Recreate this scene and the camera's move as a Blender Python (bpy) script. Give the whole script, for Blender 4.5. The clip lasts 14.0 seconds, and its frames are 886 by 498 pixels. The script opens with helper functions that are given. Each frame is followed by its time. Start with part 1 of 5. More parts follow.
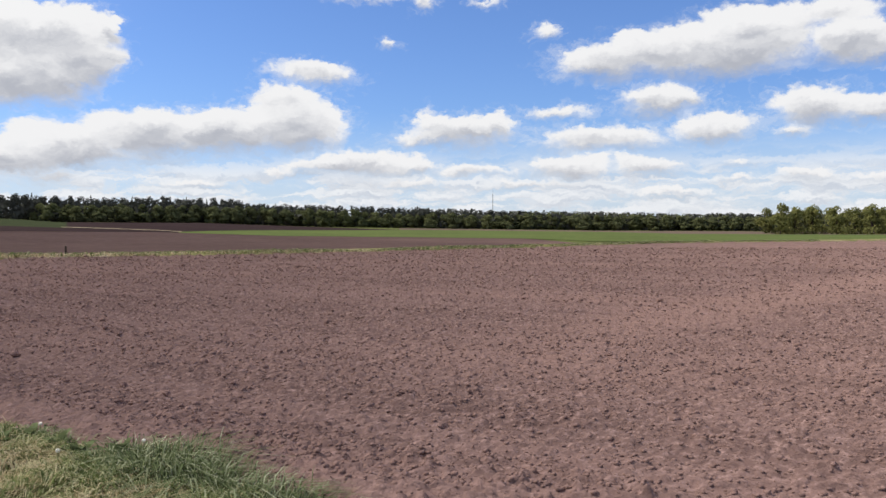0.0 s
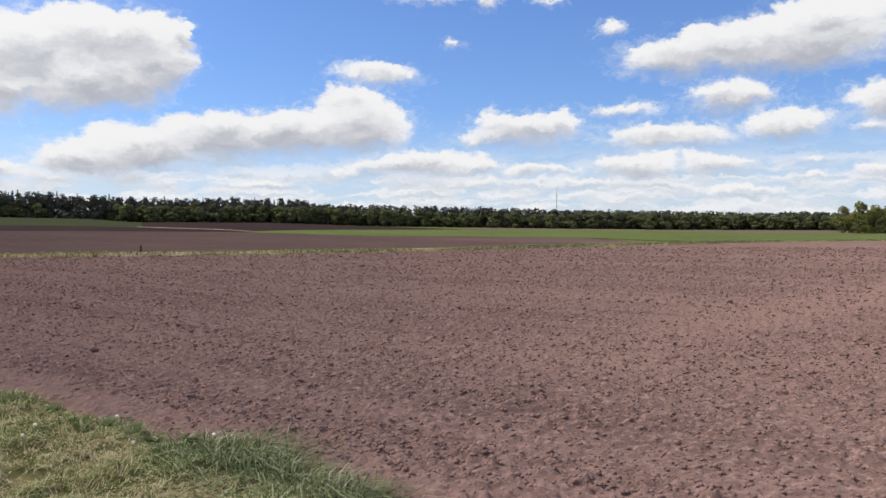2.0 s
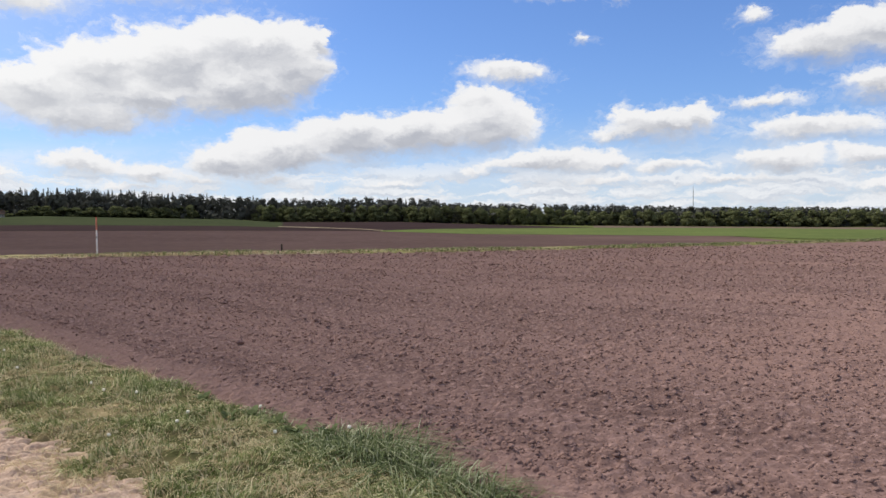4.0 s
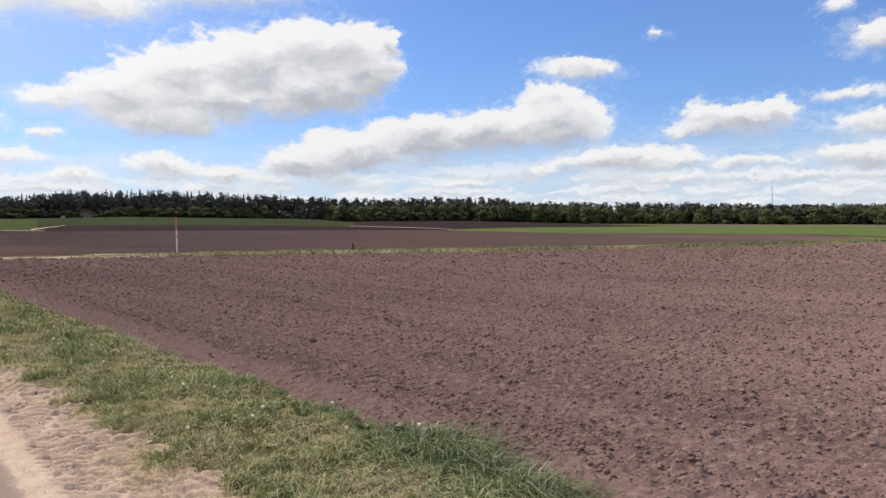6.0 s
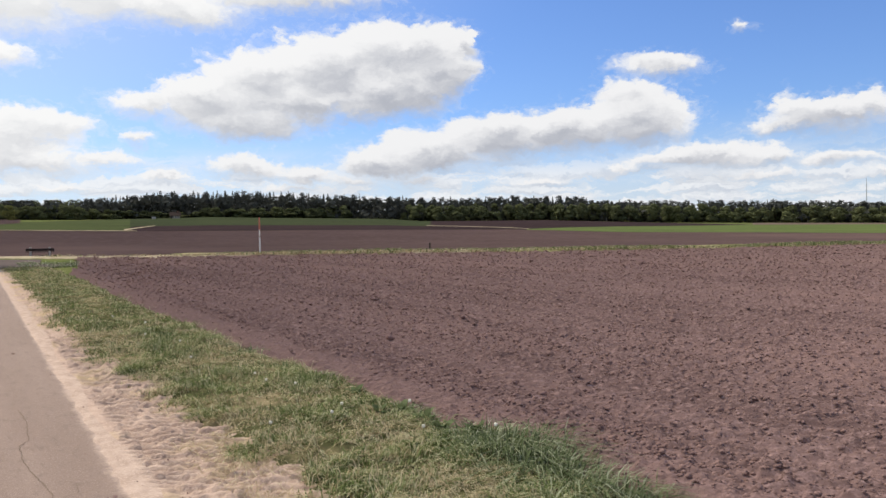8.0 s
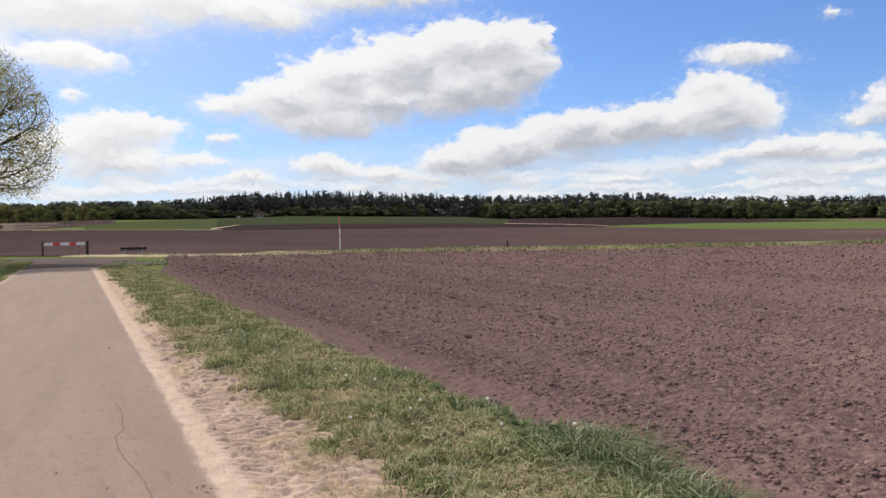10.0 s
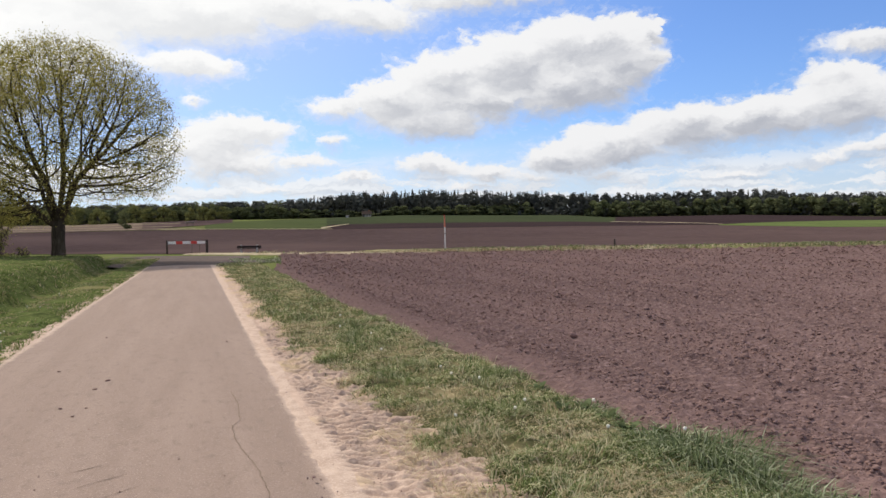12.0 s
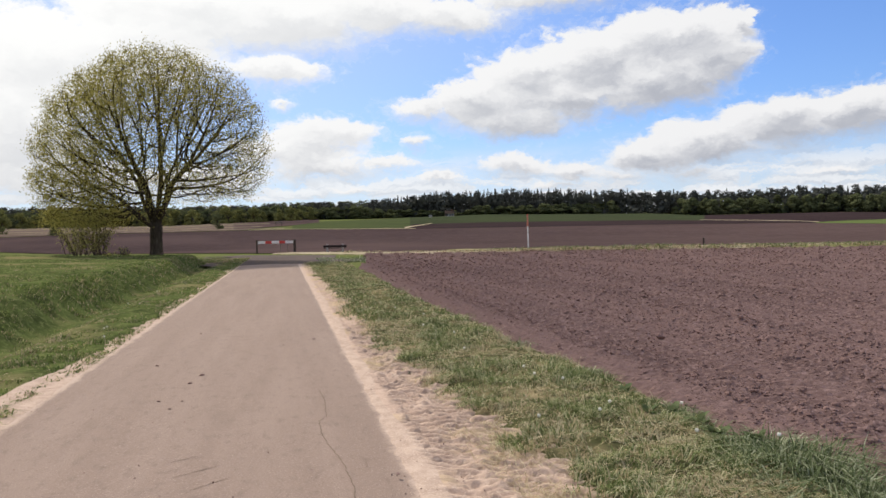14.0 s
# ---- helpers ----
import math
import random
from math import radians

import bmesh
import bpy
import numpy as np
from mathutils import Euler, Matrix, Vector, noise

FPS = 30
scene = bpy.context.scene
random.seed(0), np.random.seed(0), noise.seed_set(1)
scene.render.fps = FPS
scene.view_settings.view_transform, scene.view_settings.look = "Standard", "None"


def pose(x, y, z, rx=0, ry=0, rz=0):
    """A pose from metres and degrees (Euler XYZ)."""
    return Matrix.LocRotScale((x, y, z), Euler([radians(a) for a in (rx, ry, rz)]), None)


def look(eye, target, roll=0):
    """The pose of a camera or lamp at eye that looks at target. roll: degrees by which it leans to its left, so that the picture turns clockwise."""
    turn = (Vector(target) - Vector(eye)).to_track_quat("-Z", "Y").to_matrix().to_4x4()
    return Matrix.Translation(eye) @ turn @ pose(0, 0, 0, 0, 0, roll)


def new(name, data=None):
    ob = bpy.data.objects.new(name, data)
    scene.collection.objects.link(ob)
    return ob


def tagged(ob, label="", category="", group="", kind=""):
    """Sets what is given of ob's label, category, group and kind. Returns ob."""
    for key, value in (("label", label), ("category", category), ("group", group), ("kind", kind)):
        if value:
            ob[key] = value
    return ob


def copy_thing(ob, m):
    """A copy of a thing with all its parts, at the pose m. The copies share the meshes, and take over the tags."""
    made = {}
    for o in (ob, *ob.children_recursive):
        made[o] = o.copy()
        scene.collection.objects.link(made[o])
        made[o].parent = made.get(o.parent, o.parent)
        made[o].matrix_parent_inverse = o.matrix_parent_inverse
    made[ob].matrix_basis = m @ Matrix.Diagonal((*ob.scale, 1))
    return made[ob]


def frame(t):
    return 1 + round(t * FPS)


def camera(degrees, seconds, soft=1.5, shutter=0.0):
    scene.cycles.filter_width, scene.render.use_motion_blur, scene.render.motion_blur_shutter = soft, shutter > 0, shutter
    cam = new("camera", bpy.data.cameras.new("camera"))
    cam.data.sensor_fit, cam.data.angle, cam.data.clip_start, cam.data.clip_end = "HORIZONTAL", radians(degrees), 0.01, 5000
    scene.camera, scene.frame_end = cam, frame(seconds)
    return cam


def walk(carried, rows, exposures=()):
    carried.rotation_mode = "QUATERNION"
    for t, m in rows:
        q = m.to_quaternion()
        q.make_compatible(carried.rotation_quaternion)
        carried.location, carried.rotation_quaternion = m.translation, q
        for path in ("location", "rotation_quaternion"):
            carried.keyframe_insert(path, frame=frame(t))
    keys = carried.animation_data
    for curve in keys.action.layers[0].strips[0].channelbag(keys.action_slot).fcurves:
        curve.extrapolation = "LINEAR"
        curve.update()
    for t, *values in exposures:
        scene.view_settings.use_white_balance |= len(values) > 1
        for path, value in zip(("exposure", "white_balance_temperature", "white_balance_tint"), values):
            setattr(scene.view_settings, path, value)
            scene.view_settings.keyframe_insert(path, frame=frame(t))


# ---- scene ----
cam = camera(59.1, 14.0)
PATH = [
    (0.0, pose(0, 0, 1.65, 88.81, 0.24, 1.80)),
    (0.5, pose(0, 0, 1.65, 88.80, 0.19, 2.02)),
    (1.0, pose(0, 0, 1.65, 88.79, 0.23, 2.99)),
    (1.5, pose(0, 0, 1.65, 88.79, 0.28, 4.49)),
    (2.0, pose(0, 0, 1.65, 88.79, 0.28, 6.43)),
    (2.5, pose(0, 0, 1.65, 88.78, 0.35, 9.21)),
    (3.0, pose(0, 0, 1.65, 88.76, 0.40, 11.81)),
    (3.2, pose(0, 0, 1.65, 88.76, 0.42, 12.98)),
    (5.3, pose(0, 0, 1.65, 88.73, 0.58, 18.83)),
    (5.5, pose(0, 0, 1.65, 88.73, 0.60, 19.59)),
    (6.0, pose(0, 0, 1.65, 88.73, 0.63, 20.99)),
    (6.5, pose(0, 0, 1.65, 88.74, 0.64, 22.09)),
    (7.0, pose(0, 0, 1.65, 88.76, 0.67, 23.40)),
    (7.5, pose(0, 0, 1.65, 88.75, 0.68, 24.94)),
    (7.7, pose(0, 0, 1.65, 88.75, 0.70, 25.68)),
    (9.8, pose(0, 0, 1.65, 88.69, 0.95, 31.30)),
    (10.0, pose(0, 0, 1.65, 88.68, 0.98, 32.28)),
    (10.5, pose(0, 0, 1.65, 88.70, 1.04, 34.66)),
    (11.0, pose(0, 0, 1.65, 88.70, 1.11, 36.95)),
    (11.5, pose(0, 0, 1.65, 88.72, 1.09, 38.33)),
    (12.0, pose(0, 0, 1.65, 88.72, 1.08, 39.95)),
    (12.5, pose(0, 0, 1.65, 88.73, 1.16, 41.56)),
    (13.0, pose(0, 0, 1.65, 88.77, 1.19, 43.48)),
    (13.5, pose(0, 0, 1.65, 88.75, 1.22, 44.93)),
    (14.0, pose(0, 0, 1.65, 88.79, 1.28, 46.01)),
]
walk(cam, PATH)

# ---------------------------------------------------------------- light
SUN_AZ, SUN_EL = 86.0, 48.0      # degrees to the left of the y axis, and up
scene.view_settings.exposure = 0.0


def heading(az):
    a = radians(az)
    return Vector((-math.sin(a), math.cos(a), 0))


lamp = bpy.data.lights.new("sun", "SUN")
lamp.energy, lamp.angle, lamp.color = 4.6, radians(0.53), (1.0, 0.91, 0.81)
sun = new("sun", lamp)
toward = heading(SUN_AZ) * math.cos(radians(SUN_EL)) + Vector((0, 0, math.sin(radians(SUN_EL))))
sun.matrix_world = look(toward * 50, (0, 0, 0))


class Nodes:
    """Short calls for node trees."""

    def __init__(self, tree):
        self.tree = tree
        tree.nodes.clear()

    def add(self, kind, **values):
        n = self.tree.nodes.new(kind)
        for k, v in values.items():
            setattr(n, k, v)
        return n

    def put(self, socket, value):
        if isinstance(value, bpy.types.NodeSocket):
            self.tree.links.new(value, socket)
        elif value is not None:
            socket.default_value = value

    def math(self, op, a, b=None, c=None, clamp=False):
        n = self.add("ShaderNodeMath", operation=op, use_clamp=clamp)
        for i, v in enumerate((a, b, c)):
            self.put(n.inputs[i], v)
        return n.outputs[0]

    def vec(self, op, a, b=None):
        n = self.add("ShaderNodeVectorMath", operation=op)
        self.put(n.inputs[0], a)
        self.put(n.inputs[1], b)
        return n.outputs["Value"] if op in ("LENGTH", "DOT_PRODUCT") else n.outputs[0]

    def noise(self, vector, scale, detail=3.0, rough=0.55, color=False, distortion=0.0):
        n = self.add("ShaderNodeTexNoise")
        self.put(n.inputs["Vector"], vector)
        self.put(n.inputs["Scale"], scale)
        n.inputs["Detail"].default_value, n.inputs["Roughness"].default_value = detail, rough
        n.inputs["Distortion"].default_value = distortion
        return n.outputs["Color" if color else "Fac"]

    def step(self, value, low, high, a=0.0, b=1.0):
        n = self.add("ShaderNodeMapRange", interpolation_type="SMOOTHSTEP")
        for i, v in enumerate((value, low, high, a, b)):
            self.put(n.inputs[i], v)
        return n.outputs[0]

    def mix(self, fac, a, b, blend="MIX"):
        n = self.add("ShaderNodeMix", data_type="RGBA", blend_type=blend)
        self.put(n.inputs[0], fac)
        for i, v in ((6, a), (7, b)):
            self.put(n.inputs[i], (*v, 1) if isinstance(v, tuple) and len(v) == 3 else v)
        return n.outputs[2]


# clouds of the fair-weather sky: heading, height, half width and half height of each puff, in degrees
CLOUD_LONG = [(12.8, 9.5, 3.1, 1.22), (12.4, 7.6, 4.0, 2.07), (17.6, 7.1, 5.5, 1.83), (22.5, 6.8, 5.0, 1.83), (27.5, 5.7, 4.6, 1.83), (30.8, 4.9, 3.8, 1.59), (28.4, 3.8, 3.2, 0.73), (11.2, 11.3, 3.2, 0.98)]
CLOUD_MID = [(0.6, 7.3, 4.2, 1.3), (2.3, 7.9, 2.2, 1.0), (-2.1, 7.7, 2.0, 1.1), (3.6, 6.8, 2.6, 0.7)]
CLOUD_BAND = [(9.7, 4.8, 4.2, 1.0), (6.7, 5.2, 3.7, 0.9), (3.4, 4.9, 2.1, 0.8), (13.6, 4.5, 2.8, 0.6)]
CLOUD_BAND_RIGHT = [(7.3, 5.0, 5.3, 1.21), (-0.1, 4.5, 4.1, 0.77), (-7.5, 4.7, 3.6, 1.21), (-13.0, 4.7, 3.5, 0.88), (5.3, 3.7, 6.6, 0.66), (-5.0, 3.5, 6.5, 0.55), (-14.2, 2.8, 4.6, 0.55)]
CLOUD_FLAT_RIGHT = [(-14.9, 12.5, 6.0, 1.9), (-10.3, 11.9, 4.3, 1.4), (-19.7, 13.1, 4.6, 2.1), (-18.6, 11.8, 5.1, 1.5), (-25.8, 12.2, 2.9, 1.7), (-24.8, 13.9, 3.0, 1.0)]
CLOUD_RIGHT_SMALL = [(-13.8, 9.1, 3.5, 1.2), (-6.5, 8.6, 3.4, 0.6), (-9.5, 6.7, 5.2, 1.1), (-17.2, 7.2, 3.5, 1.1), (-23.9, 8.2, 3.9, 1.3), (-27.1, 7.9, 2.2, 1.1), (-22.2, 6.7, 1.6, 0.5), (-19.0, 4.8, 1.6, 0.4), (-23.2, 3.8, 2.5, 0.7), (-27.1, 3.5, 2.2, 0.6), (-18.6, 3.6, 3.3, 0.5)]
CLOUD_SCRAPS = [(5.3, 13.5, 0.9, 0.5), (-5.7, 14.2, 1.3, 0.6), (7.6, 16.5, 3.1, 0.4), (3.1, 16.2, 1.2, 0.6), (-1.4, 16.3, 1.6, 0.4), (21.0, 4.4, 1.8, 0.4)]
CLOUD_BIG = [(30.7, 12.6, 5.5, 2.69), (27.5, 13.0, 3.3, 2.13), (24.8, 13.4, 0.9, 1.34), (34.4, 11.3, 6.3, 3.14), (39.4, 10.4, 4.6, 2.91), (42.7, 9.0, 4.6, 2.02), (47.1, 9.0, 3.3, 1.01), (40.3, 7.8, 4.2, 1.34), (29.1, 10.3, 3.9, 1.90), (32.8, 9.1, 3.4, 1.23), (26.6, 11.4, 2.7, 2.02), (31.0, 9.8, 4.3, 1.79), (36.5, 8.9, 3.7, 1.57)]
CLOUD_TOP = [(63.0, 15.2, 10.1, 2.64), (57.2, 14.9, 7.9, 2.53), (50.7, 15.8, 5.3, 1.87), (45.0, 15.3, 4.9, 1.32), (58.1, 11.5, 4.1, 1.21), (66.8, 12.5, 7.2, 2.64), (73.0, 10.8, 6.9, 4.62), (74.1, 6.1, 4.8, 3.96), (39.6, 16.4, 4.5, 1.10), (36.4, 16.8, 6.4, 1.10)]
CLOUD_LEFT = [(55.0, 7.1, 4.6, 1.3), (56.7, 5.9, 5.6, 1.4), (47.7, 6.5, 1.6, 0.7), (55.1, 4.7, 6.4, 1.1), (50.2, 5.1, 2.7, 0.7), (57.4, 9.5, 1.3, 0.5), (74.4, 7.5, 3.8, 3.4), (71.9, 4.0, 7.4, 1.6), (63.3, 4.0, 5.6, 1.2)]
CLOUD_LOW = [(40.3, 4.7, 3.9, 1.0), (36.2, 4.1, 3.0, 0.9), (33.0, 3.6, 3.0, 0.8), (46.1, 3.8, 3.9, 0.6), (37.1, 3.3, 6.0, 0.5), (52.7, 3.2, 6.1, 0.5), (20.3, 3.6, 4.4, 0.5), (19.3, 2.4, 4.9, 0.4)]

world = bpy.data.worlds.new("sky")
scene.world = world
world.use_nodes = True
N = Nodes(world.node_tree)
sky = N.add("ShaderNodeTexSky", sky_type="NISHITA", sun_disc=False)
sky.sun_elevation, sky.sun_rotation = radians(SUN_EL), radians(-SUN_AZ)
sky.air_density, sky.dust_density, sky.ozone_density = 1.0, 0.6, 1.5
coord = N.add("ShaderNodeTexCoord").outputs["Generated"]
split = N.add("ShaderNodeSeparateXYZ")
N.put(split.inputs[0], coord)
az = N.math("DEGREES", N.math("ARCTAN2", N.math("MULTIPLY", split.outputs[0], -1.0), split.outputs[1]))
el = N.math("DEGREES", N.math("ARCSINE", split.outputs[2]))
flat = N.add("ShaderNodeCombineXYZ")
N.put(flat.inputs[0], az)
N.put(flat.inputs[1], el)
spot = flat.outputs[0]
# the puffs' edges are bent by noise before the puffs are laid
bend = N.vec("SUBTRACT", N.noise(N.vec("MULTIPLY", spot, (0.55, 1.0, 1.0)), 0.55, 5.0, 0.58, color=True), (0.5, 0.5, 0.5))
fray = N.vec("SUBTRACT", N.noise(N.vec("MULTIPLY", spot, (0.8, 1.0, 1.0)), 2.3, 4.0, 0.6, color=True), (0.5, 0.5, 0.5))
warped = N.vec("ADD", spot, N.vec("ADD", N.vec("MULTIPLY", bend, (3.4, 1.9, 0.0)), N.vec("MULTIPLY", fray, (0.9, 0.7, 0.0))))
cover, weight, lift = None, None, None
for puffs in (CLOUD_LONG, CLOUD_MID, CLOUD_BAND, CLOUD_BAND_RIGHT, CLOUD_FLAT_RIGHT, CLOUD_RIGHT_SMALL, CLOUD_SCRAPS,
              CLOUD_BIG, CLOUD_TOP, CLOUD_LEFT, CLOUD_LOW):
    for a, e, w, h in puffs:
        off = N.vec("MULTIPLY", N.vec("SUBTRACT", warped, (a, e, 0.0)), (1.0 / w, 1.0 / h, 0.0))
        near = N.math("SUBTRACT", 1.0, N.vec("LENGTH", off))
        size = min(1.0, 0.22 + 0.40 * h)
        near = N.math("SUBTRACT", N.math("MULTIPLY", near, size), max(0.0, 0.12 - 0.13 * (h - 0.4)))
        pull = N.math("POWER", N.math("MAXIMUM", N.math("ADD", near, 0.25), 0.0), 2.0)
        up = N.math("MULTIPLY", N.vec("DOT_PRODUCT", off, (0.0, 1.0, 0.0)), pull)
        cover = near if cover is None else N.math("SMOOTH_MAX", cover, near, 0.12)
        weight = pull if weight is None else N.math("ADD", weight, pull)
        lift = up if lift is None else N.math("ADD", lift, up)
# further off and overhead the same kind of broken cloud goes on
outside = N.math("MAXIMUM", N.step(el, 17.5, 24.0), N.step(N.math("ABSOLUTE", N.math("SUBTRACT", az, 24.0)), 56.0, 62.0))
broken = N.math("MULTIPLY", N.math("SUBTRACT", N.noise(N.vec("MULTIPLY", spot, (0.5, 1.0, 1.0)), 0.09, 4.0), 0.47), 3.0)
cover = N.math("MAXIMUM", cover, N.math("SUBTRACT", broken, N.step(outside, 0.0, 1.0, 3.0, 0.0)))
puffy = N.noise(N.vec("MULTIPLY", warped, (0.6, 1.0, 1.0)), 0.62, 5.0, 0.5)
puffy_lit = N.noise(N.vec("MULTIPLY", N.vec("ADD", warped, (0.35, 0.5, 0.0)), (0.6, 1.0, 1.0)), 0.62, 5.0, 0.5)
crisp = N.noise(N.vec("MULTIPLY", warped, (0.7, 1.0, 1.0)), 1.9, 6.0, 0.6)
crisp_lit = N.noise(N.vec("MULTIPLY", N.vec("ADD", warped, (0.12, 0.18, 0.0)), (0.7, 1.0, 1.0)), 1.9, 6.0, 0.6)
solid = N.math("ADD", cover, N.math("MULTIPLY", N.math("SUBTRACT", puffy, 0.5), 0.62))
solid = N.math("ADD", solid, N.math("MULTIPLY", N.math("SUBTRACT", crisp, 0.5), 0.34))
height = N.math("DIVIDE", lift, N.math("ADD", weight, 0.02))
alpha = N.step(solid, N.step(height, -0.6, 0.3, -0.22, -0.08), N.step(height, -0.7, 0.4, 0.62, 0.17))
# thin shreds round the puffs
shreds = N.math("MULTIPLY", N.step(N.math("ADD", cover, N.math("MULTIPLY", N.math("SUBTRACT", crisp, 0.5), 1.5)), -0.28, 0.42), 0.42)
alpha = N.math("MAXIMUM", alpha, shreds)
relief = N.math("ADD", N.math("MULTIPLY", N.math("SUBTRACT", puffy, puffy_lit), 1.3), N.math("MULTIPLY", N.math("SUBTRACT", crisp, crisp_lit), 0.35))
tone = N.math("ADD", N.math("ADD", N.math("MULTIPLY", height, 1.15), relief), N.math("MULTIPLY", N.math("SUBTRACT", 0.40, solid), 0.8))
# the sky brightens towards the sun
near_sun = N.step(N.vec("DOT_PRODUCT", coord, tuple(toward)), 0.45, 1.0)
white = N.mix(N.step(tone, -0.85, 0.42), (0.45, 0.47, 0.53), (0.89, 0.89, 0.90))
white = N.mix(near_sun, white, (1.05, 1.05, 1.03))
# flat far layers just above the horizon, each with a bright top and a grey foot
flat_way = N.vec("MULTIPLY", warped, (0.17, 1.0, 1.0))
layers = N.noise(flat_way, 1.05, 5.0, 0.58)
layers_up = N.noise(N.vec("ADD", flat_way, (0.03, 0.34, 0.0)), 1.05, 5.0, 0.58)
far_tone = N.step(N.math("SUBTRACT", layers, layers_up), -0.14, 0.12)
far_white = N.mix(far_tone, (0.57, 0.61, 0.69), (0.88, 0.89, 0.91))
far_white = N.mix(near_sun, far_white, (1.0, 1.0, 0.99))
far_alpha = N.math("MULTIPLY", N.step(layers, 0.40, 0.54), N.step(el, 6.4, 3.4, 0.0, 0.86))
white = N.mix(N.math("MULTIPLY", far_alpha, N.math("SUBTRACT", 1.0, alpha)), white, far_white)
alpha = N.math("MAXIMUM", alpha, far_alpha)
veil = N.math("MAXIMUM", N.step(el, 9.0, 1.0, 0.0, 0.62), N.math("MULTIPLY", near_sun, 0.7))
blue = N.mix(1.0, sky.outputs[0], (0.80, 1.04, 1.52), "MULTIPLY")
hazy = N.mix(veil, N.vec("MULTIPLY", blue, (0.100, 0.100, 0.100)), (0.70, 0.77, 0.88))
both = N.mix(alpha, hazy, white)
back = N.add("ShaderNodeBackground")
N.put(back.inputs[0], both)
back.inputs[1].default_value = 1.0
N.put(N.add("ShaderNodeOutputWorld").inputs[0], back.outputs[0])

# ---------------------------------------------------------------- materials


def material(name, base, dark, light, scale, rough=0.9, bump=0.3, bump_scale=None, fine=None, gloss=0.0, island=0.0, patch=None, patch_scale=0.2,
             stretch=(1, 1, 1), depth=0.02, matt=0.0):
    """A matt outdoor surface: two scales of colour change, patches of another colour and a fine relief."""
    m = bpy.data.materials.new(name)
    m.use_nodes = True
    n = Nodes(m.node_tree)
    where = n.vec("MULTIPLY", n.add("ShaderNodeTexCoord").outputs["Object"], stretch)
    big = n.noise(where, scale, 4.0, 0.6)
    small = n.noise(where, fine or scale * 9, 3.0, 0.65)
    colour = n.mix(n.step(big, 0.34, 0.66), dark, base)
    colour = n.mix(n.step(small, 0.42, 0.78), colour, light)
    if patch:
        colour = n.mix(n.step(n.noise(where, patch_scale, 3.0, 0.6), 0.50, 0.66), colour, patch)
    if island:
        chance = n.add("ShaderNodeNewGeometry").outputs["Random Per Island"]
        colour = n.mix(n.step(chance, 0.0, 1.0, 0.0, island), colour, light)
        colour = n.mix(n.step(n.math("FRACT", n.math("MULTIPLY", chance, 17.3)), 0.55, 1.0, 0.0, island), colour, dark)
    shader = n.add("ShaderNodeBsdfPrincipled")
    n.put(shader.inputs["Base Color"], colour)
    n.put(shader.inputs["Roughness"], rough)
    shader.inputs["Specular IOR Level"].default_value = gloss
    shader.inputs["Diffuse Roughness"].default_value = matt
    if bump:
        b = n.add("ShaderNodeBump")
        b.inputs["Strength"].default_value, b.inputs["Distance"].default_value = bump, depth
        n.put(b.inputs["Height"], n.noise(where, bump_scale or scale * 20, 4.0, 0.65))
        n.put(shader.inputs["Normal"], b.outputs[0])
    n.put(n.add("ShaderNodeOutputMaterial").inputs[0], shader.outputs[0])
    return m


def leaf_material(name, base, dark, light, through_light=0.35):
    """Thin leaves that let some light through, each a little different."""
    m = bpy.data.materials.new(name)
    m.use_nodes = True
    n = Nodes(m.node_tree)
    chance = n.add("ShaderNodeNewGeometry").outputs["Random Per Island"]
    each = n.add("ShaderNodeObjectInfo").outputs["Random"]
    colour = n.mix(n.step(chance, 0.0, 0.6), dark, base)
    colour = n.mix(n.step(chance, 0.55, 1.0), colour, light)
    colour = n.mix(n.step(each, 0.0, 1.0, 0.0, 0.45), colour, dark)
    front = n.add("ShaderNodeBsdfDiffuse")
    rear = n.add("ShaderNodeBsdfTranslucent")
    n.put(front.inputs[0], colour)
    n.put(rear.inputs[0], colour)
    both = n.add("ShaderNodeMixShader")
    n.put(both.inputs[0], through_light)
    n.put(both.inputs[1], front.outputs[0])
    n.put(both.inputs[2], rear.outputs[0])
    n.put(n.add("ShaderNodeOutputMaterial").inputs[0], both.outputs[0])
    return m


LANE_WAY, LANE_SIDE = (-0.844, 0.536, 0.0), (0.536, 0.844, 0.0)


def lane_coords(n):
    """Metres along the lane, metres across it, and both as a vector."""
    where = n.add("ShaderNodeTexCoord").outputs["Object"]
    u, v = n.vec("DOT_PRODUCT", where, LANE_WAY), n.vec("DOT_PRODUCT", where, LANE_SIDE)
    both = n.add("ShaderNodeCombineXYZ")
    n.put(both.inputs[0], u)
    n.put(both.inputs[1], v)
    return where, u, v, both.outputs[0]


def granules(n, where, scale):
    """Rounded crumbs of uneven height."""
    cell = n.add("ShaderNodeTexVoronoi", feature="F1")
    n.put(cell.inputs["Vector"], where)
    n.put(cell.inputs["Scale"], scale)
    dome = n.math("SUBTRACT", 1.0, n.math("MULTIPLY", cell.outputs["Distance"], 1.6), clamp=True)
    tall = n.add("ShaderNodeSeparateColor")
    n.put(tall.inputs[0], cell.outputs["Color"])
    return n.math("MULTIPLY", n.math("POWER", dome, 0.7), n.math("POWER", tall.outputs[0], 2.2))


